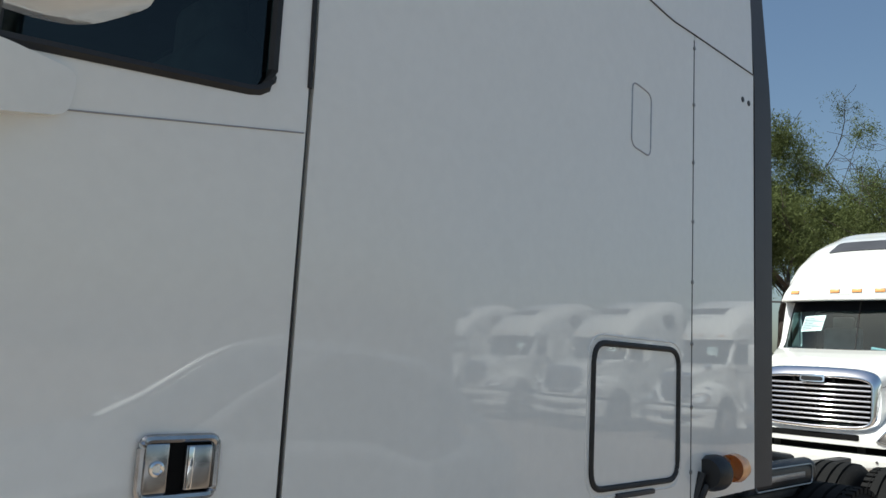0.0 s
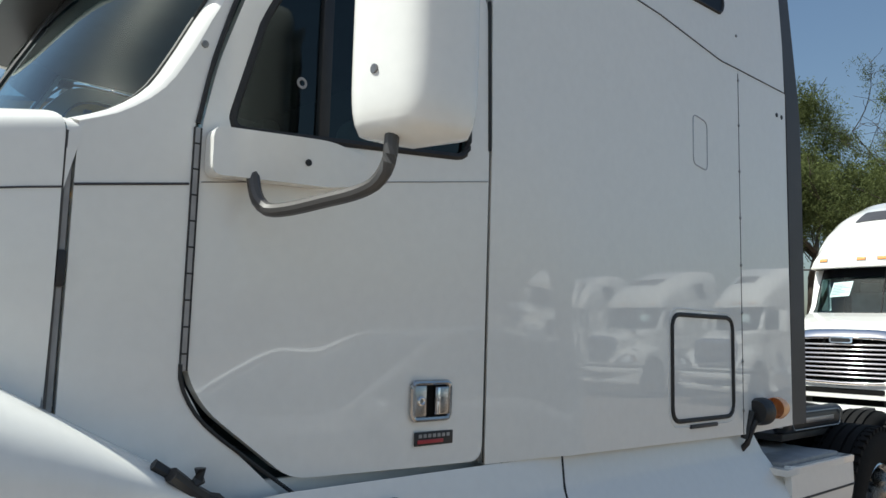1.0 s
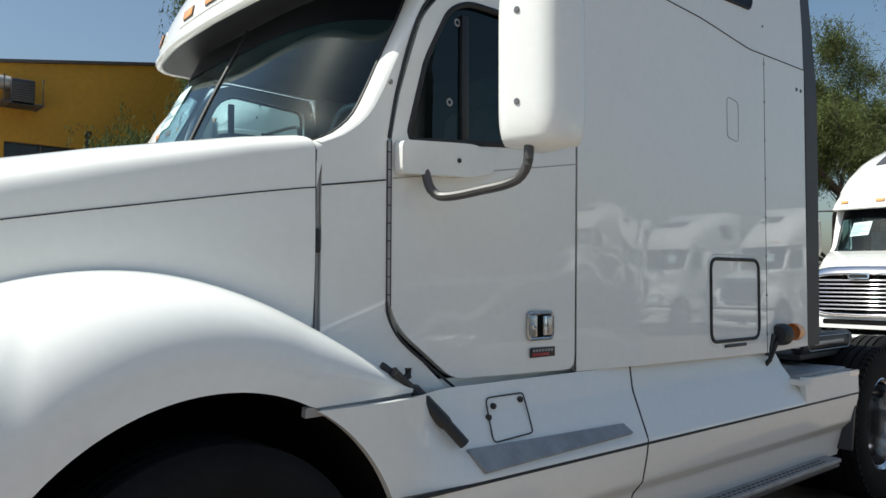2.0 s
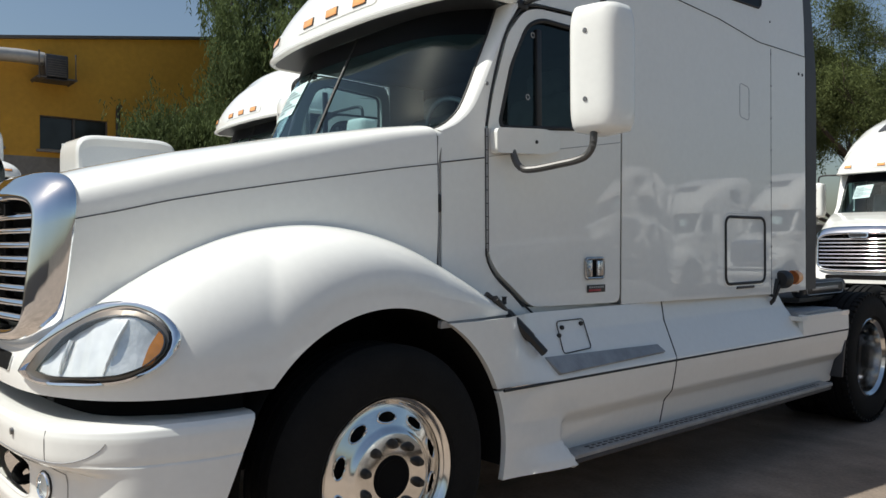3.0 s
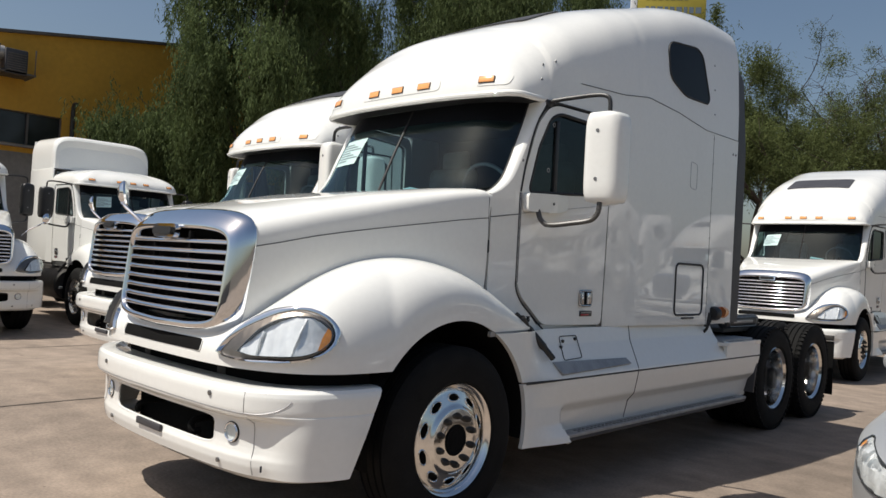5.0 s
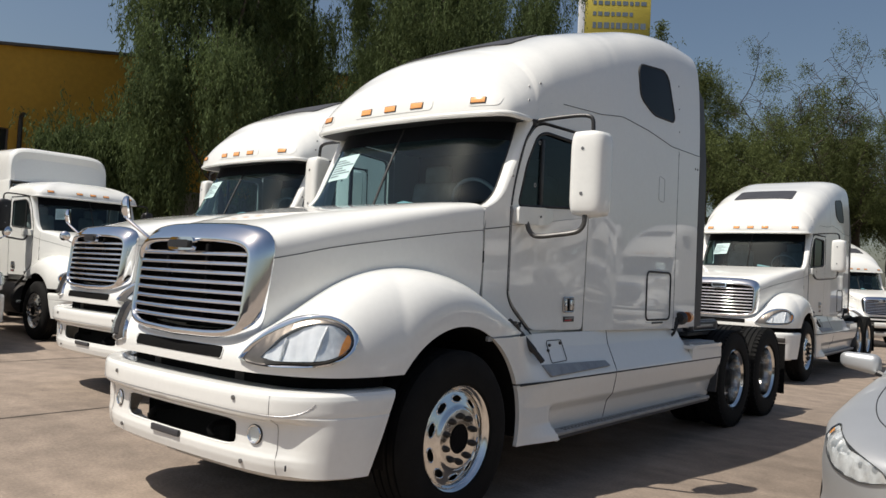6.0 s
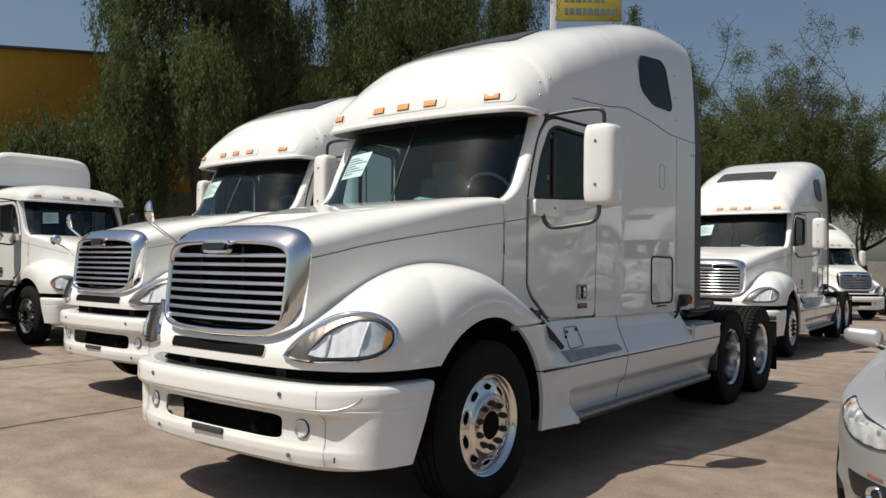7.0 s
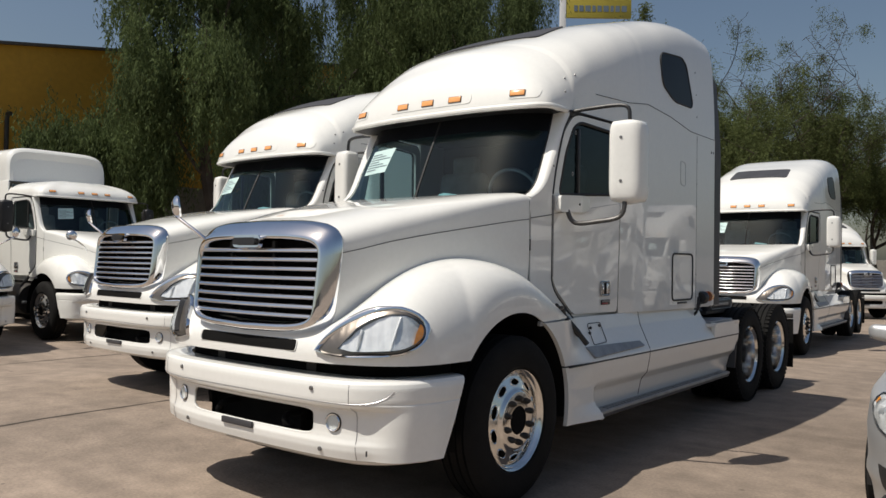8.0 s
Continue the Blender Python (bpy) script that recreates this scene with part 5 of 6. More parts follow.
def yard_concrete():
    """Worn concrete: broad stains, drag streaks, grain and small dark spots."""
    m = principled("yard_concrete", (0.262, 0.208, 0.164), 0.88, var=0.24, var_scale=0.45, var2=0.20, var2_scale=5, bump=0.45, bump_scale=32)
    nt = m.node_tree
    b = nt.nodes["Principled BSDF"]
    last = b.inputs["Base Color"].links[0].from_socket
    tc = nt.nodes.new("ShaderNodeTexCoord")

    def times(value, lo, hi, a, c):
        nonlocal last
        rng = nt.nodes.new("ShaderNodeMapRange")
        rng.inputs["From Min"].default_value, rng.inputs["From Max"].default_value = lo, hi
        rng.inputs["To Min"].default_value, rng.inputs["To Max"].default_value = a, c
        nt.links.new(value, rng.inputs["Value"])
        mul = nt.nodes.new("ShaderNodeMix")
        mul.data_type, mul.blend_type = "RGBA", "MULTIPLY"
        mul.inputs["Factor"].default_value = 1
        nt.links.new(last, mul.inputs["A"])
        nt.links.new(rng.outputs["Result"], mul.inputs["B"])
        last = mul.outputs["Result"]
    for turn, stretch, lo in ((0.35, (0.5, 2.2, 1), 0.86), (1.25, (0.5, 3.2, 1), 0.92)):
        mp = nt.nodes.new("ShaderNodeMapping")
        mp.inputs["Rotation"].default_value = (0, 0, turn)
        mp.inputs["Scale"].default_value = stretch
        nt.links.new(tc.outputs["Object"], mp.inputs["Vector"])
        nz = nt.nodes.new("ShaderNodeTexNoise")
        nz.inputs["Scale"].default_value, nz.inputs["Detail"].default_value = 1.0, 8
        nt.links.new(mp.outputs["Vector"], nz.inputs["Vector"])
        times(nz.outputs["Fac"], 0.35, 0.62, lo, 1.06)
    grain = nt.nodes.new("ShaderNodeTexNoise")
    grain.inputs["Scale"].default_value, grain.inputs["Detail"].default_value = 45, 3
    nt.links.new(tc.outputs["Object"], grain.inputs["Vector"])
    times(grain.outputs["Fac"], 0.3, 0.7, 0.86, 1.14)
    for scale, edge in ((0.9, 0.030), (2.3, 0.035), (5.0, 0.05)):
        vo = nt.nodes.new("ShaderNodeTexVoronoi")
        vo.inputs["Scale"].default_value = scale
        nt.links.new(tc.outputs["Object"], vo.inputs["Vector"])
        times(vo.outputs["Distance"], edge * 0.6, edge, 0.55, 1.0)
    # concrete tone drops to 0.84 across x = 1.3 to 2.0
    sep = nt.nodes.new("ShaderNodeSeparateXYZ")
    nt.links.new(tc.outputs["Object"], sep.inputs["Vector"])
    times(sep.outputs["X"], 1.3, 2.0, 1.0, 0.84)
    nt.links.new(last, b.inputs["Base Color"])
    return m


CONCRETE = yard_concrete()
PALEJOINT = principled("worn_joint", (0.15, 0.12, 0.095), 0.9, var=0.3, var_scale=5, bump=0.3, bump_scale=40)
TAR = principled("joint_filler", (0.07, 0.06, 0.05), 0.9, var=0.3, var_scale=5, bump=0.3, bump_scale=40)
ys = [-400, -60, -20, -4, -3, -2, -1, 0, 7, 8, 9, 10, 12, 20, 30, 40, 52, 90, 400]
xs = [-400, -60, -20, -6.5, -6.0, -5.5, -5.0, -2.5, -2.1, -1.75, -1.4, 0, 20, 60, 400]
nx = len(xs)
gv = [(x, y, ground_z(y, x)) for y in ys for x in xs]
gf = [(r * nx + c, r * nx + c + 1, (r + 1) * nx + c + 1, (r + 1) * nx + c) for r in range(len(ys) - 1) for c in range(nx - 1)]
ground = tagged(part("ground", bm_of(gv, gf), CONCRETE, None), "worn beige concrete yard with dark joints", "ground", kind="structure")


def ribbon(points, width, material, name, parent, label="", seed=1, wobble=0.02):
    rnd = random.Random(seed)
    pts = [Vector((x, y, 0)) for x, y in points]
    verts, faces = [], []
    n = 0
    for a, b in zip(pts[:-1], pts[1:]):
        m = max(2, int((b - a).length / 0.25))
        for i in range(m + (b == pts[-1])):
            p = a.lerp(b, i / m)
            side = (b - a).normalized().cross(Vector((0, 0, 1)))
            p += side * rnd.uniform(-wobble, wobble)
            w = width * rnd.uniform(0.5, 1.3)
            for k in (-1, 1):
                q = p + side * k * w / 2
                verts.append((q.x, q.y, ground_z(q.y, q.x) + 0.004))
            n += 1
    faces = [(2 * i, 2 * i + 1, 2 * i + 3, 2 * i + 2) for i in range(n - 1)]
    bm = bm_of(verts, faces)
    bmesh.ops.recalc_face_normals(bm, faces=bm.faces)
    return part(name, bm, material, parent, label)


for i, x in enumerate((-16.4, -11.9, -7.45, -3.0, 5.9, 10.3)):
    ribbon([(x, -14), (x, 7), (x, 30)], 0.028 if x < 0 else 0.014, TAR if x < 0 else PALEJOINT, "joint", ground, seed=i, wobble=0.006)


def truck_at(x, y, yaw, dz=0.0, src=None):
    return copy_thing(src or truck, pose(x, y, dz, 0, 0, yaw))


tagged(truck_at(-3.736, 1.257, -0.75, 0.10), "white long-nosed sleeper truck parked beside another", group="parked trucks")
tagged(truck_at(-0.74, 10.576, 1.6, -0.05), "white sleeper truck parked behind the first row", group="parked trucks")
tagged(truck_at(-1.85, 27.0, 38, -0.28), "white sleeper truck far off under trees", group="parked trucks")
tagged(truck_at(2.3, 28.5, 32, -0.30), "white sleeper truck far off under trees", group="parked trucks")
for x, y in ((9.3, 19.6), (12.7, 19.2), (16.3, 19.4), (20.0, 19.6)):
    tagged(truck_at(x, y, 0, -0.174), "white sleeper truck in the opposite row", group="parked trucks")
tagged(truck, group="parked trucks")
day_truck = semi_truck("low")
day_truck.matrix_basis = pose(-10.29, 3.395, 0, 0, 0, 89.2)
tagged(day_truck, group="parked trucks")
tagged(truck_at(-9.98, 0.15, 90, 0.0, day_truck), "white low-roofed truck with black mirrors facing across the yard", group="parked trucks")

# ---- yellow workshop ----
YELLOW = principled("yellow_wall_paint", (0.55, 0.295, 0.034), 0.8, var=0.12, var_scale=0.6, var2=0.08, var2_scale=6, bump=0.2, bump_scale=12)
GREYWALL = principled("grey_block_wall", (0.22, 0.205, 0.185), 0.9, var=0.2, var_scale=1.2, var2=0.12, var2_scale=8, bump=0.4, bump_scale=10)
DARKPANE = principled("dark_window_pane", (0.02, 0.022, 0.025), 0.12, var=0.2, var_scale=3)
FRAME = principled("window_frame_metal", (0.10, 0.09, 0.08), 0.6, var=0.2, var_scale=8)
DUCT = principled("galvanised_duct", (0.42, 0.41, 0.39), 0.45, metal=0.6, var=0.15, var_scale=5)
shop = thing("workshop_building", "yellow-painted workshop with dark windows and grey base", "building")
BX = -22.0


def top_z(y):
    return 7.12 + 0.165 * y


WINDOWS = [(3.95, 5.93, 4.45, 5.48), (6.72, 8.7, 4.53, 5.53), (0.9, 2.9, 4.45, 5.48)]
wall = [(-14, 4.2), (24, 4.2), (24, top_z(24)), (-14, top_z(-14))]
holes = [[(a, c), (b, c), (b, d), (a, d)] for a, b, c, d in WINDOWS]
part("wall", outward(mapped(sheet(wall, holes, 3.0), lambda a, b: (BX, a, b)), (BX - 5, 5, 4)), YELLOW, shop, "yellow upper wall", solid=0.3)
part("base_wall", box(BX - 0.12, 5, 2.1, 0.25, 38, 4.2), GREYWALL, shop, "grey block lower wall")
cap = box(BX - 0.1, 5, 0.05, 0.45, 38, 0.10, 0.01)
for v in cap.verts:
    v.co.z += top_z(v.co.y)
part("parapet", cap, FRAME, shop, "dark roof edge")
part("flat_roof", outward(mapped(sheet([(-14, -34), (24, -34), (24, BX), (-14, BX)], step=8), lambda a, b: (b, a, top_z(a) - 0.1)), (BX, 0, 0)), GREYWALL, shop)
for a, b, c, d in WINDOWS:
    w = new("window")
    w.parent = shop
    part("pane", box(BX - 0.18, (a + b) / 2, (c + d) / 2, 0.02, b - a, d - c), DARKPANE, w)
    for y in (a, (a + b) / 2, b):
        part("window_frame", box(BX - 0.12, y, (c + d) / 2, 0.10, 0.06, d - c + 0.06, 0.01), FRAME, w)
    for z in (c, d):
        part("window_frame", box(BX - 0.12, (a + b) / 2, z, 0.10, b - a, 0.06, 0.01), FRAME, w)
    part("window_sill", box(BX + 0.08, (a + b) / 2, c - 0.06, 0.22, b - a + 0.2, 0.07, 0.01), GREYWALL, w)
ac = thing("air_cooler", "dark air cooler on a bracket with a pale duct", "air conditioner")
part("cooler_box", box(BX + 0.5, 4.24, 6.80, 0.75, 0.62, 0.75, 0.03), DARKGREY, ac)
part("louvre", merged(*[box(BX + 0.885, 4.24, 6.54 + 0.07 * i, 0.02, 0.52, 0.03, 0.005) for i in range(8)]), FRAME, ac, "row of louvre slats")
part("duct", tube([(BX + 0.55, 3.95, 7.06), (BX + 0.55, 3.2, 7.06), (BX + 0.40, 2.2, 6.99), (BX - 0.2, 1.8, 6.94)], 0.20, 14, 20), DUCT, ac, "pale round duct")
for y in (3.75, 4.75):
    part("bracket", tube([(BX + 0.02, y, 6.44), (BX + 0.9, y, 6.44), (BX + 0.9, y, 7.24)], 0.025, 6), FRAME, ac)
part("bracket", box(BX + 0.45, 4.25, 6.48, 0.85, 1.1, 0.05), FRAME, ac)
pipe = thing("vent_pipe", "rusty vent pipe with a bent cap on the wall", "pipe")
part("pipe_tube", tube([(BX + 0.15, 6.2, 4.2), (BX + 0.15, 6.2, 5.84), (BX + 0.22, 6.2, 5.94), (BX + 0.4, 6.2, 5.92)], 0.07, 10, 20), STEEL, pipe)

# perimeter wall behind the trees
pw = tagged(new("wall_perimeter"), "grey block perimeter wall with two unseen added runs", "wall", kind="structure")
# last two runs are unseen, added to darken what the chrome reflects
for (x0, y0), (x1, y1) in (((-21.5, 14.0), (-12.0, 24.0)), ((-12.0, 24.0), (-9.0, 52.0)), ((-9.0, 52.0), (40.0, 52.0)), ((40.0, 52.0), (40.0, -26.0)), ((40.0, -26.0), (-30.0, -26.0))):
    L, a = math.hypot(x1 - x0, y1 - y0), math.degrees(math.atan2(y1 - y0, x1 - x0))
    zb = ground_z((y0 + y1) / 2)
    part("wall_run", box((x0 + x1) / 2, (y0 + y1) / 2, zb + 1.2, L, 0.2, 3.0, 0.01, 1, pose(0, 0, 0, 0, 0, a)), GREYWALL, pw)

# ---- sign ----
SIGNYELLOW = principled("sign_yellow", (0.52, 0.42, 0.06), 0.5, var=0.06, var_scale=2)
SIGNWHITE = principled("sign_white_post", (0.6, 0.6, 0.6), 0.5, var=0.06, var_scale=2)
sign = thing("billboard", "yellow billboard with dark text bars on a post", "sign")
sign.matrix_basis = pose(-15.0, 29.3, 0.5, 0, 0, 38)
part("panel", box(1.62, 0, 14.7, 3.24, 0.12, 2.9, 0.02), SIGNYELLOW, sign)
part("edge_post", box(-0.15, 0.02, 7.0, 0.30, 0.2, 18.0, 0.02), SIGNWHITE, sign, "white post")
for row, z in enumerate((13.72, 14.3, 14.85)):
    x = 0.4
    for i in range(9 - 2 * (row % 2)):
        wdt = 0.16 + 0.05 * ((i * 7 + row * 3) % 3)
        part("text_bar", box(x + wdt / 2, -0.065, z, wdt, 0.02, 0.30 if row == 0 else 0.2), INK, sign)
        x += wdt + 0.09

# ---- trees ----
def leaf_material(name, color):
    m = principled(name, color, 0.8, spec=0.15, var=0.45, var_scale=0.45, var2=0.3, var2_scale=1.6)
    nt = m.node_tree
    b = nt.nodes["Principled BSDF"]
    out = nt.nodes["Material Output"]
    src = b.inputs["Base Color"].links[0].from_socket
    geo = nt.nodes.new("ShaderNodeNewGeometry")
    rng = nt.nodes.new("ShaderNodeMapRange")
    rng.inputs["To Min"].default_value, rng.inputs["To Max"].default_value = 0.75, 1.25
    nt.links.new(geo.outputs["Random Per Island"], rng.inputs["Value"])
    mul = nt.nodes.new("ShaderNodeMix")
    mul.data_type, mul.blend_type = "RGBA", "MULTIPLY"
    mul.inputs["Factor"].default_value = 1
    nt.links.new(src, mul.inputs["A"])
    nt.links.new(rng.outputs["Result"], mul.inputs["B"])
    nt.links.new(mul.outputs["Result"], b.inputs["Base Color"])
    tl = nt.nodes.new("ShaderNodeBsdfTranslucent")
    nt.links.new(mul.outputs["Result"], tl.inputs["Color"])
    mx = nt.nodes.new("ShaderNodeMixShader")
    mx.inputs["Fac"].default_value = 0.42
    nt.links.new(b.outputs["BSDF"], mx.inputs[1])
    nt.links.new(tl.outputs["BSDF"], mx.inputs[2])
    nt.links.new(mx.outputs["Shader"], out.inputs["Surface"])
    return m


BARK = principled("tree_bark", (0.055, 0.042, 0.032), 0.9, var=0.3, var_scale=4, bump=0.6, bump_scale=18)
LEAF_DARK = leaf_material("pepper_leaves", (0.102, 0.137, 0.054))
LEAF_LIGHT = leaf_material("sunlit_leaves", (0.100, 0.122, 0.044))


def tree(x, y, height, spread, seed, strands, leaf_len, material, label, drop=1.2, bare=0.0, low=0.3, trunk=0.28, per=26, width=0.26):
    """A tapered trunk that forks into limbs and twigs; leaf strands hang from the twig ends."""
    rnd = random.Random(seed)
    z0 = ground_z(y)
    t = thing("tree", label, "tree", "yard trees")
    t.matrix_basis = pose(x, y, z0)
    limbs, tips = [], []

    def grow(p, d, r, length, depth):
        pts, rad = [p.copy()], [r]
        n = 6
        for i in range(n):
            d = (d + Vector((rnd.uniform(-1, 1), rnd.uniform(-1, 1), rnd.uniform(-0.6, 0.9))) * 0.16).normalized()
            p = p + d * length / n
            pts.append(p.copy())
            rad.append(r * (1 - 0.62 * (i + 1) / n))
            if depth >= 2 and i >= 2:
                tips.append((p.copy(), d.copy()))
        limbs.append((pts, rad, depth))
        if depth < 3:
            for k in range(rnd.choice((3, 4)) if depth else 5):
                a = rnd.uniform(0, 2 * math.pi)
                out = Vector((math.cos(a), math.sin(a), rnd.uniform(0.15, 1.0))).normalized()
                at = pts[rnd.choice((3, 4, 5, 6))]
                grow(at, (d * 0.35 + out).normalized(), rad[-1] * rnd.uniform(0.55, 0.95) + 0.006, length * rnd.uniform(0.55, 0.8) * (spread if depth == 0 else 1), depth + 1)
    def sprout(pts, depth):
        """Short crooked twigs along a thin limb."""
        for p in pts[2:]:
            for _ in range(2):
                q, d = p.copy(), Vector((rnd.uniform(-1, 1), rnd.uniform(-1, 1), rnd.uniform(-0.2, 0.8))).normalized()
                run, rad = [q.copy()], [0.012]
                for i in range(3):
                    d = (d + Vector((rnd.uniform(-1, 1), rnd.uniform(-1, 1), rnd.uniform(-1, 1))) * 0.5).normalized()
                    q = q + d * rnd.uniform(0.15, 0.35)
                    run.append(q.copy())
                    rad.append(0.010 - 0.002 * i)
                limbs.append((run, rad, 4))
    grow(Vector((0, 0, -0.2)), Vector((rnd.uniform(-0.15, 0.15), rnd.uniform(-0.15, 0.15), 1)), trunk, height * 0.45, 0)
    if bare:
        for pts, _, depth in [q for q in limbs if q[2] >= 2]:
            sprout(pts, depth)
    top = max(p.z for p, _ in tips)
    k = height / top
    scale = Matrix.Diagonal((1, 1, k)).to_3x3()
    part("trunk", merged(*[tube([scale @ p for p in pts], rad, 8 if d < 2 else 5) for pts, rad, d in limbs if d < 1]), BARK, t, "dark furrowed trunk")
    part("limb_work", merged(*[tube([scale @ p for p in pts], [max(q, 0.010) for q in rad], 6 if d < 2 else 4, cap=False) for pts, rad, d in limbs if d >= 1]), BARK, t, "dark forking limbs", kind="stuff")
    # leaf strands
    ends = [(scale @ p, d) for p, d in tips if p.z * k > height * low and rnd.random() >= bare]
    rng = np.random.default_rng(seed)
    clumps = max(12, strands // 15)
    centre = np.array([tuple(p) for p, _ in ends])[rng.integers(0, len(ends), clumps)] + rng.normal(0, 0.25, (clumps, 3))
    size = rng.uniform(0.10, 0.42, clumps)
    pick = rng.integers(0, clumps, strands)
    base = centre[pick] + rng.normal(0, 1, (strands, 3)) * size[pick][:, None]
    run = drop * rng.uniform(0.3, 1.0, (strands, 1))
    sway = rng.uniform(-0.25, 0.25, (strands, 1, 2))
    f = np.linspace(0, 1, per)[None, :]
    q = np.repeat(base[:, None, :], per, 1) + rng.normal(0, 0.06 if drop > 1.5 else 0.10, (strands, per, 3))
    q[:, :, :2] += sway * f[:, :, None]
    q[:, :, 2] -= run * f
    q = q.reshape(-1, 3)
    n = len(q)
    L = leaf_len * rng.uniform(0.6, 1.3, (n, 1))
    a = rng.uniform(0, 2 * math.pi, n)
    u = np.stack([np.cos(a), np.sin(a), rng.uniform(-4.0, -0.6, n) if drop > 1.5 else rng.uniform(-2.0, 0.6, n)], 1)
    u = u / np.linalg.norm(u, axis=1, keepdims=True) * L
    w = np.cross(u, rng.uniform(-1, 1, (n, 3)))
    w = w / (np.linalg.norm(w, axis=1, keepdims=True) + 1e-9) * L * width
    verts = np.stack([q + w * 0.5, q + u, q - w * 0.5], 1).reshape(-1, 3).tolist()
    faces = np.arange(3 * n).reshape(-1, 3).tolist()
    me = bpy.data.meshes.new("crown")
    me.from_pydata(verts, [], faces)
    me.materials.append(material)
    crown = new("crown", me)
    crown.parent = t
    tagged(crown, "uneven drooping green foliage", kind="stuff")
    return t


PEPPER = "tall dark pepper tree with drooping foliage"
GREEN = "green tree standing behind the parked trucks"
tree(-16.4, 10.4, 13.5, 0.62, 3, 3300, 0.150, LEAF_DARK, PEPPER, 1.9, low=0.16, per=30)
tree(-14.6, 13.4, 14.5, 0.95, 8, 3500, 0.150, LEAF_DARK, PEPPER, 1.9, low=0.16, per=30)
tree(-14.1, 16.3, 15.0, 0.75, 14, 3800, 0.150, LEAF_DARK, PEPPER, 1.9, low=0.16, per=30)
tree(-15.4, 20.6, 14.5, 0.6, 17, 3400, 0.150, LEAF_DARK, PEPPER, 1.9, low=0.16, per=30)
tree(-18.4, 15.4, 14.0, 0.8, 25, 3000, 0.150, LEAF_DARK, PEPPER, 1.9, low=0.16, per=30)
tree(-18.8, 13.6, 8.5, 0.8, 21, 3000, 0.15, LEAF_DARK, PEPPER, 1.6, low=0.12, per=30)
tree(-19.8, 8.8, 6.7, 0.8, 61, 3800, 0.15, LEAF_DARK, "low bushy tree with drooping foliage beside the workshop", 1.6, low=0.15, trunk=0.16, per=28)
tree(-7.4, 26.5, 11.8, 1.2, 30, 3300, 0.15, LEAF_LIGHT, GREEN, 1.1, low=0.25, per=26)
tree(-7.3, 32.0, 12.0, 1.2, 31, 3300, 0.15, LEAF_LIGHT, GREEN, 1.1, low=0.25, per=26)
tree(-6.2, 37.0, 11.2, 1.3, 36, 3500, 0.15, LEAF_LIGHT, GREEN, 1.1, low=0.22, per=26)
tree(-4.7, 40.5, 14.8, 1.2, 42, 1900, 0.12, LEAF_LIGHT, "half-bare tree with thin dark twigs", 0.6, bare=0.3, low=0.25, trunk=0.42)
tree(-3.4, 44.5, 9.5, 1.3, 47, 3000, 0.15, LEAF_LIGHT, GREEN, 1.1, low=0.15, per=26)
tree(1.5, 46.0, 8.6, 1.3, 52, 2900, 0.15, LEAF_LIGHT, GREEN, 1.1, low=0.15, per=26)

# ---- silver saloon car ----
SILVER = principled("silver_car_paint", (0.53, 0.54, 0.545), 0.48, metal=0.7, coat=0.15, var=0.03, var_scale=4, var2=0.03, var2_scale=300)
CARGLASS = principled("dark_car_glass", (0.03, 0.035, 0.04), 0.05, coat=0.5, var=0.1, var_scale=4)


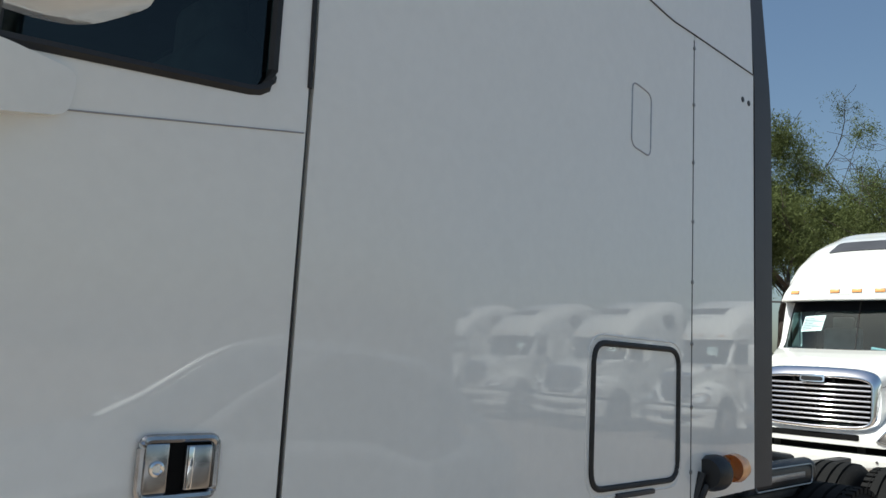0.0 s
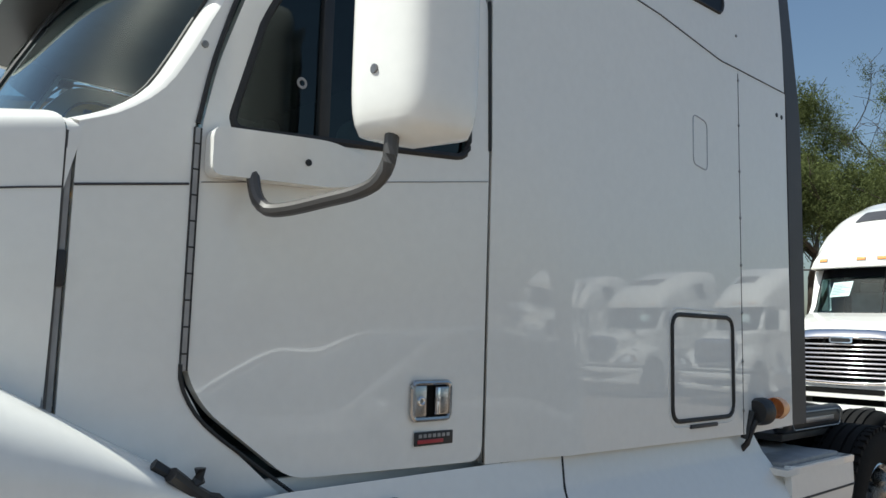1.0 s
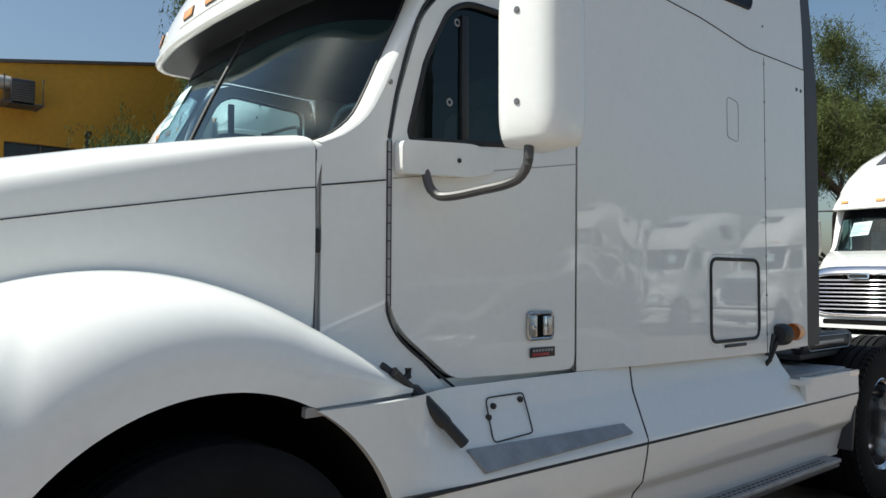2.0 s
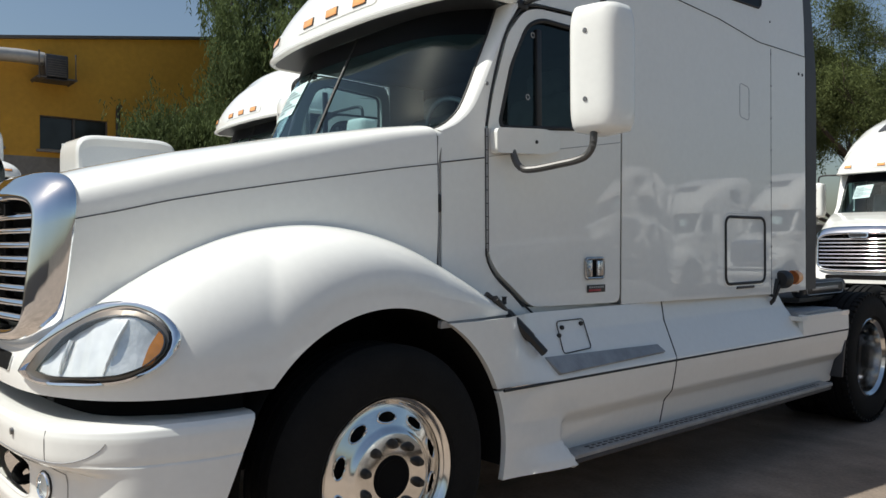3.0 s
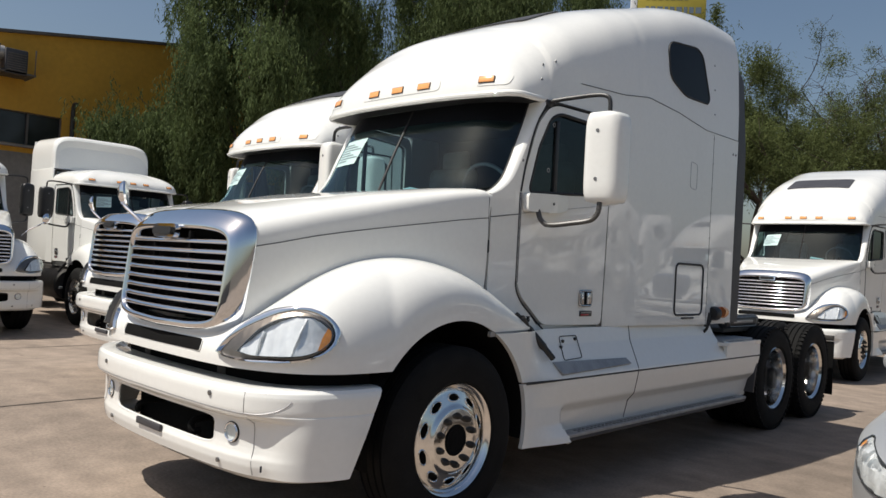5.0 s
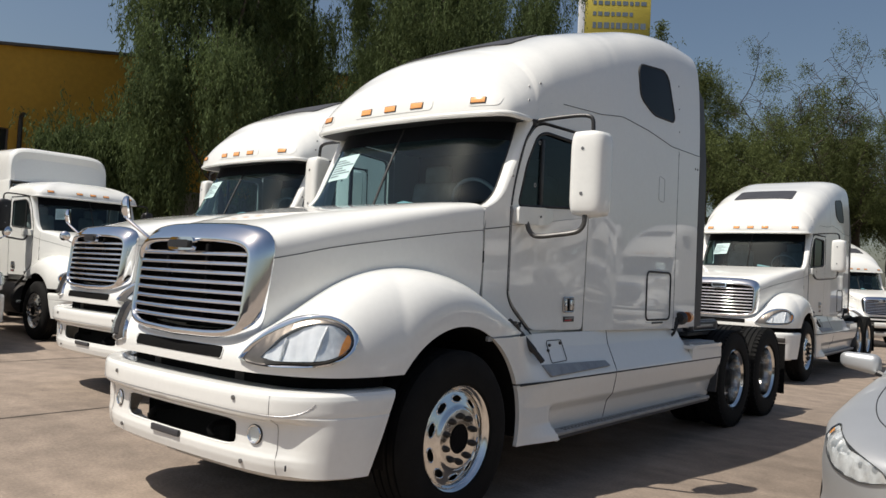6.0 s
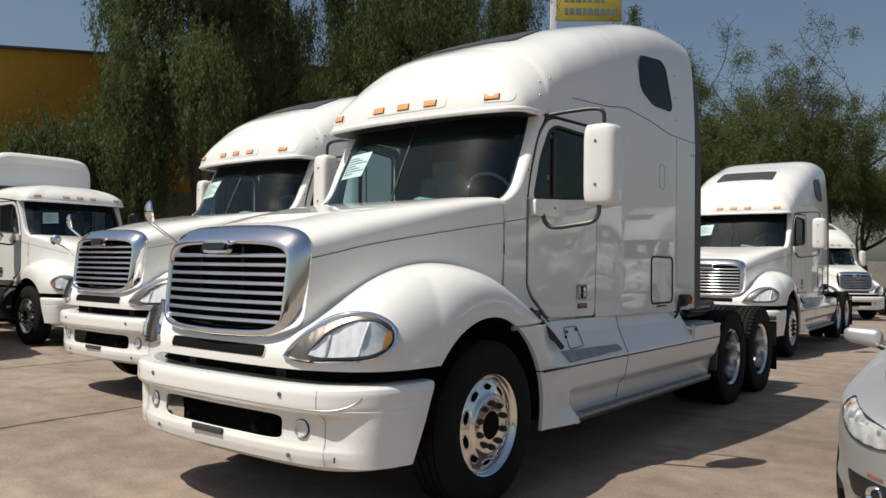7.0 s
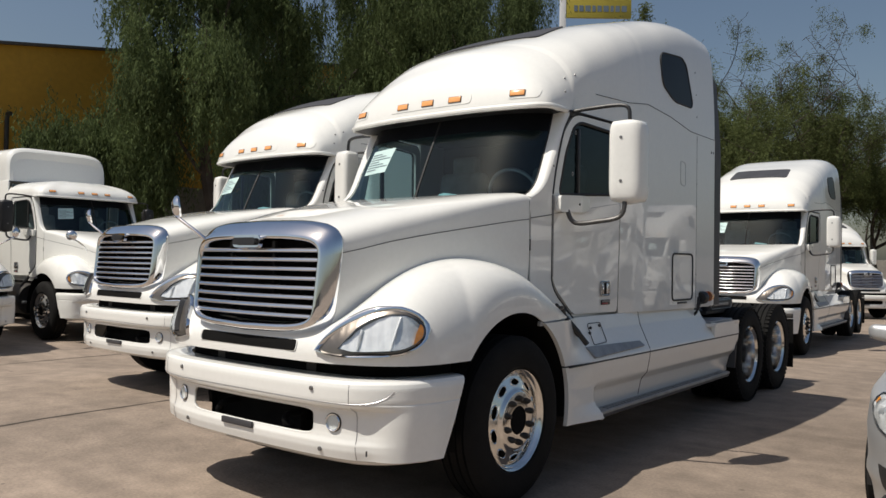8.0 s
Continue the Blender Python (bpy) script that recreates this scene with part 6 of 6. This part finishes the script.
def saloon_car():
    """Local frame: nose towards -y, front of the bumper at y = 0, centre line at x = 0."""
    c = thing("saloon_car", "silver saloon car parked nose to the camera", "car")

    def half_w(y):
        f = 1 - max(0.0, 1 - y / 0.85) ** 2.4
        r = 1 - max(0.0, 1 - (4.75 - y) / 0.8) ** 2.6
        return 0.905 * max(f, 0.0) ** 0.42 * max(r, 0.0) ** 0.4

    def crown(y):
        return float(np.interp(y, [0, 0.1, 0.35, 0.8, 1.3, 1.75, 3.9, 4.5, 4.75], [0.70, 0.745, 0.80, 0.89, 0.965, 1.01, 1.03, 1.0, 0.93]))

    def shoulder(y):
        return float(np.interp(y, [0, 0.2, 0.6, 1.2, 1.8, 4.2, 4.75], [0.62, 0.67, 0.75, 0.84, 0.91, 0.93, 0.85]))

    def body(u, v):
        y = max(0.004, min(4.746, 4.75 * u))
        w, zs, zc = half_w(y), shoulder(y), crown(y)
        if v < 0.45:
            k = v / 0.45
            z = 0.20 + (zs - 0.20) * k
            x = w * (0.955 + 0.045 * math.sin(min(k * 1.25, 1.0) * math.pi / 2) - 0.02 * max(0, k - 0.75) / 0.25)
            lip = 0.02 * math.exp(-((z - 0.36) / 0.05) ** 2) * (y < 0.9)
            return (x + lip, y, z)
        k = (v - 0.45) / 0.55
        t = k * math.pi / 2
        n = 2.8
        return (w * 0.98 * max(math.cos(t), 0) ** (2 / n), y, zs + (zc - zs) * math.sin(t) ** (2 / n))

    ys_fine = [0.004] + list(np.linspace(0.02, 0.9, 40)) + list(np.linspace(0.95, 4.0, 40)) + list(np.linspace(4.05, 4.746, 24))

    def skip(u, v):
        y = ys_fine[int(u * (len(ys_fine) - 1))]
        z = 0.20 + (shoulder(y) - 0.20) * v / 0.45
        return v < 0.45 and any((y - wy) ** 2 + (z - 0.32) ** 2 < 0.345**2 for wy in (0.93, 3.62))
    bm = outward(both(grid(lambda u, v: body(ys_fine[int(round(u * (len(ys_fine) - 1)))] / 4.75, v), len(ys_fine), 40, skip)), (0, 2.3, 0.5))
    cast = caster(bm)
    nose = outward(mapped(sheet([(-half_w(0.004), 0.2), (half_w(0.004), 0.2), (half_w(0.004), 0.68), (-half_w(0.004), 0.68)], step=0.2), lambda a, b: (a, 0.006, b)), (0, 1, 0.5))
    part("body", bm, SILVER, c, "silver painted body", solid=0.01)
    part("nose_panel", nose, SILVER, c)

    # greenhouse rings from the waist up to the roof
    rings = []
    for z, f, r, w in ((0.97, 1.62, 4.35, 0.80), (1.10, 1.86, 4.15, 0.755), (1.25, 2.16, 3.90, 0.69), (1.37, 2.45, 3.66, 0.62), (1.41, 2.62, 3.50, 0.56)):
        ring = []
        for i in range(48):
            t = 2 * math.pi * i / 48
            cs, sn = math.cos(t), math.sin(t)
            ring.append((w * math.copysign(abs(cs) ** 0.5, cs), (f + r) / 2 + (r - f) / 2 * math.copysign(abs(sn) ** 0.55, sn), z))
        rings.append(ring)
    faces = [(r * 48 + i, r * 48 + (i + 1) % 48, (r + 1) * 48 + (i + 1) % 48, (r + 1) * 48 + i) for r in range(4) for i in range(48)]
    bm = bm_of([p for r in rings for p in r], faces)
    bmesh.ops.recalc_face_normals(bm, faces=bm.faces)
    part("window_band", bm, CARGLASS, c, "dark windows")
    roof = [(x * k, 3.06 + (y - 3.06) * k, 1.41 + 0.035 * (1 - k * k)) for k in (1.06, 0.75, 0.45, 0.15) for x, y, z in rings[-1]]
    faces = [(r * 48 + i, r * 48 + (i + 1) % 48, (r + 1) * 48 + (i + 1) % 48, (r + 1) * 48 + i) for r in range(3) for i in range(48)] + [tuple(3 * 48 + i for i in range(48))]
    part("roof", outward(bm_of(roof, faces), (0, 3, 1)), SILVER, c, solid=0.02)
    for s in (1, -1):
        part("pillar", tube([(s * 0.80, 1.70, 0.96), (s * 0.755, 1.97, 1.10), (s * 0.69, 2.27, 1.25), (s * 0.62, 2.58, 1.38), (s * 0.57, 2.9, 1.425)], 0.036, 8, 20), SILVER, c, "silver windscreen pillar")
        part("rear_pillar", tube([(s * 0.80, 4.25, 0.97), (s * 0.72, 3.98, 1.2), (s * 0.60, 3.55, 1.40)], 0.06, 8, 14), SILVER, c)
        part("door_pillar", box(s * 0.735, 3.0, 1.18, 0.02, 0.08, 0.42, 0.01, 2, pose(0, 0, 0, 0, -20 * s)), BLACK, c)
        m = new("wing_mirror")
        m.parent = c
        bm = box(0, 0, 0, 0.25, 0.12, 0.135, 0.045, 4)
        for v in bm.verts:
            # tapers towards the tip and slopes back on its front
            k = 1 - 0.30 * max(0.0, s * v.co.x) / 0.125
            v.co.z = v.co.z * k + 0.012 * s * v.co.x / 0.125
            v.co.y = v.co.y * k + 0.10 * abs(v.co.x)
        bmesh.ops.translate(bm, verts=bm.verts, vec=(s * 1.0, 1.86, 1.03))
        part("mirror_shell", bm, SILVER, m, "silver mirror shell")
        part("mirror_foot", tube([(s * 0.93, 1.86, 0.985), (s * 0.84, 1.83, 0.955)], 0.022, 8), BLACK, m)
        # headlamp wrapped round the corner
        way = (-0.55 * s, 0.83, 0)
        org = lambda a, b, s=s: (s * (a + 0.55), -0.83, b)
        lamp = [(0.50, 0.625), (0.66, 0.595), (0.85, 0.60), (1.02, 0.645), (1.10, 0.72), (1.13, 0.79), (1.04, 0.775), (0.85, 0.735), (0.66, 0.70), (0.54, 0.665)]
        k = [tuple(p) for p in spline([*lamp, lamp[0]], 49)[:-1]]
        h = new("headlight")
        h.parent = c
        part("reflector", outward(mapped(sheet(k, step=0.05), lambda a, b: cast(org(a, b), way, 0.004 + 0.006 * math.sin(a * 60) * math.sin(b * 40))), (0, 1, 0.6)), GREYREFLECTOR, h, "clear silvery headlamp")
        part("lens", outward(mapped(sheet(k, step=0.05), lambda a, b: cast(org(a, b), way, 0.014)), (0, 1, 0.6)), LENS, h).visible_shadow = False
        part("lamp_edge", band(cast, k, 0.010, 0.012, way, org), BLACK, h)
        seam = [(0.50, 0.40), (0.62, 0.62), (0.70, 0.95), (0.73, 1.30), (0.735, 1.58)]
        part("bonnet_seam", tube([cast((s * a, b, 2.0), (0, 0, -1), 0.0005) for a, b in spline(seam, 24)], 0.0035, 5), BLACK, c)
        part("bonnet_crease", tube([cast((s * a, b, 2.0), (0, 0, -1), -0.004) for a, b in spline([(0.30, 0.30), (0.42, 0.7), (0.50, 1.1), (0.55, 1.5)], 20)], 0.009, 8), SILVER, c)
        amb = [(1.075, 0.745), (1.092, 0.752), (1.108, 0.775), (1.075, 0.767)]
        part("indicator", outward(mapped(sheet(amb, step=0.05), lambda a, b: cast(org(a, b), way, 0.010)), (0, 1, 0.6)), INDICATOR, h)
        vent = rounded([(0.42, 0.30), (0.92, 0.315), (1.0, 0.44), (0.42, 0.40)], 0.02, 3)
        part("lower_vent", outward(mapped(sheet(vent, step=0.06), lambda a, b: cast(org(a, b), way, 0.004)), (0, 1, 0.4)), BLACK, c, "black lower air vent")
        ctr = cast(org(0.72, 0.355), way, 0.0)
        bm = lathe([(0.02, 0.0), (-0.006, 0.034), (-0.014, 0.044), (0.0, 0.05)], 24, "y")
        bmesh.ops.transform(bm, matrix=Matrix.Translation(ctr) @ pose(0, 0, 0, 0, 0, 33 * s), verts=bm.verts)
        part("fog_lamp", bm, CHROME, c, "round fog lamp")
        refl = [(0.66, 0.432), (0.78, 0.44), (0.785, 0.455), (0.66, 0.446)]
        part("side_reflector", outward(mapped(sheet(refl, step=0.06), lambda a, b: cast(org(a, b), way, 0.006)), (0, 1, 0.4)), principled("dull_red_reflector", (0.30, 0.10, 0.07), 0.3, var=0.1, var_scale=20), c)
        for wy in (0.93, 3.62):
            w = new("wheel")
            w.parent = c
            prof = [(-0.10, 0.21), (-0.11, 0.25), (-0.10, 0.30), (-0.08, 0.318), (0.08, 0.318), (0.10, 0.30), (0.11, 0.25), (0.10, 0.21)]
            part("tyre", mirror_place(lathe(prof, 40), s, s * 0.80, wy, 0.318), TYRE, w)
            part("rim", mirror_place(lathe([(0.09, 0.215), (0.06, 0.19), (0.07, 0.06), (0.08, 0.0)], 40), s, s * 0.80, wy, 0.318), ALUM, w)
            part("arch_liner", grid(lambda u, v, s=s, wy=wy: (s * (0.62 + 0.26 * v), wy + 0.35 * math.cos(-0.2 + u * 3.54), 0.32 + 0.35 * math.sin(-0.2 + u * 3.54)), 20, 3), BLACK, c)
    way, org = (0, 1, 0), lambda a, b: (a, -1, b)
    mouth = rounded([(-0.40, 0.36), (0.40, 0.36), (0.30, 0.64), (-0.30, 0.64)], 0.05, 4)
    part("front_grille", outward(mapped(sheet(mouth, step=0.06), lambda a, b: cast(org(a, b), way, 0.006) if abs(a) > half_w(0.02) else Vector((a, -0.002, b))), (0, 1, 0.5)), BLACK, c, "black front grille")
    for z in (0.44, 0.52, 0.60):
        part("grille_slat", box(0, -0.004, z, 0.62, 0.012, 0.014, 0.004), CHROME, c)
    part("badge", lathe([(-0.012, 0.0), (-0.016, 0.05), (-0.006, 0.06), (0.0, 0.062)], 28, "y", centre=(0, -0.004, 0.66)), CHROME, c, "round chrome badge")
    part("plate", box(0, -0.016, 0.42, 0.42, 0.012, 0.13, 0.004), SIGNWHITE, c, "blank number plate with bars")
    for i in range(6):
        part("plate_bar", box(-0.15 + i * 0.06, -0.0235, 0.42, 0.035, 0.004, 0.07), INK, c)
    part("underside", box(0, 2.35, 0.24, 1.5, 4.3, 0.10, 0.03), BLACK, c)
    part("wiper_cowl", box(0, 1.66, 0.985, 1.3, 0.12, 0.02, 0.008), BLACK, c)
    part("wiper", tube([(0.3, 1.66, 1.005), (-0.1, 1.70, 1.03), (-0.5, 1.76, 1.045)], 0.009, 6), BLACK, c)
    return c


car = saloon_car()
car.matrix_basis = pose(3.78, 0.35, 0.0, 0, 0, -2)
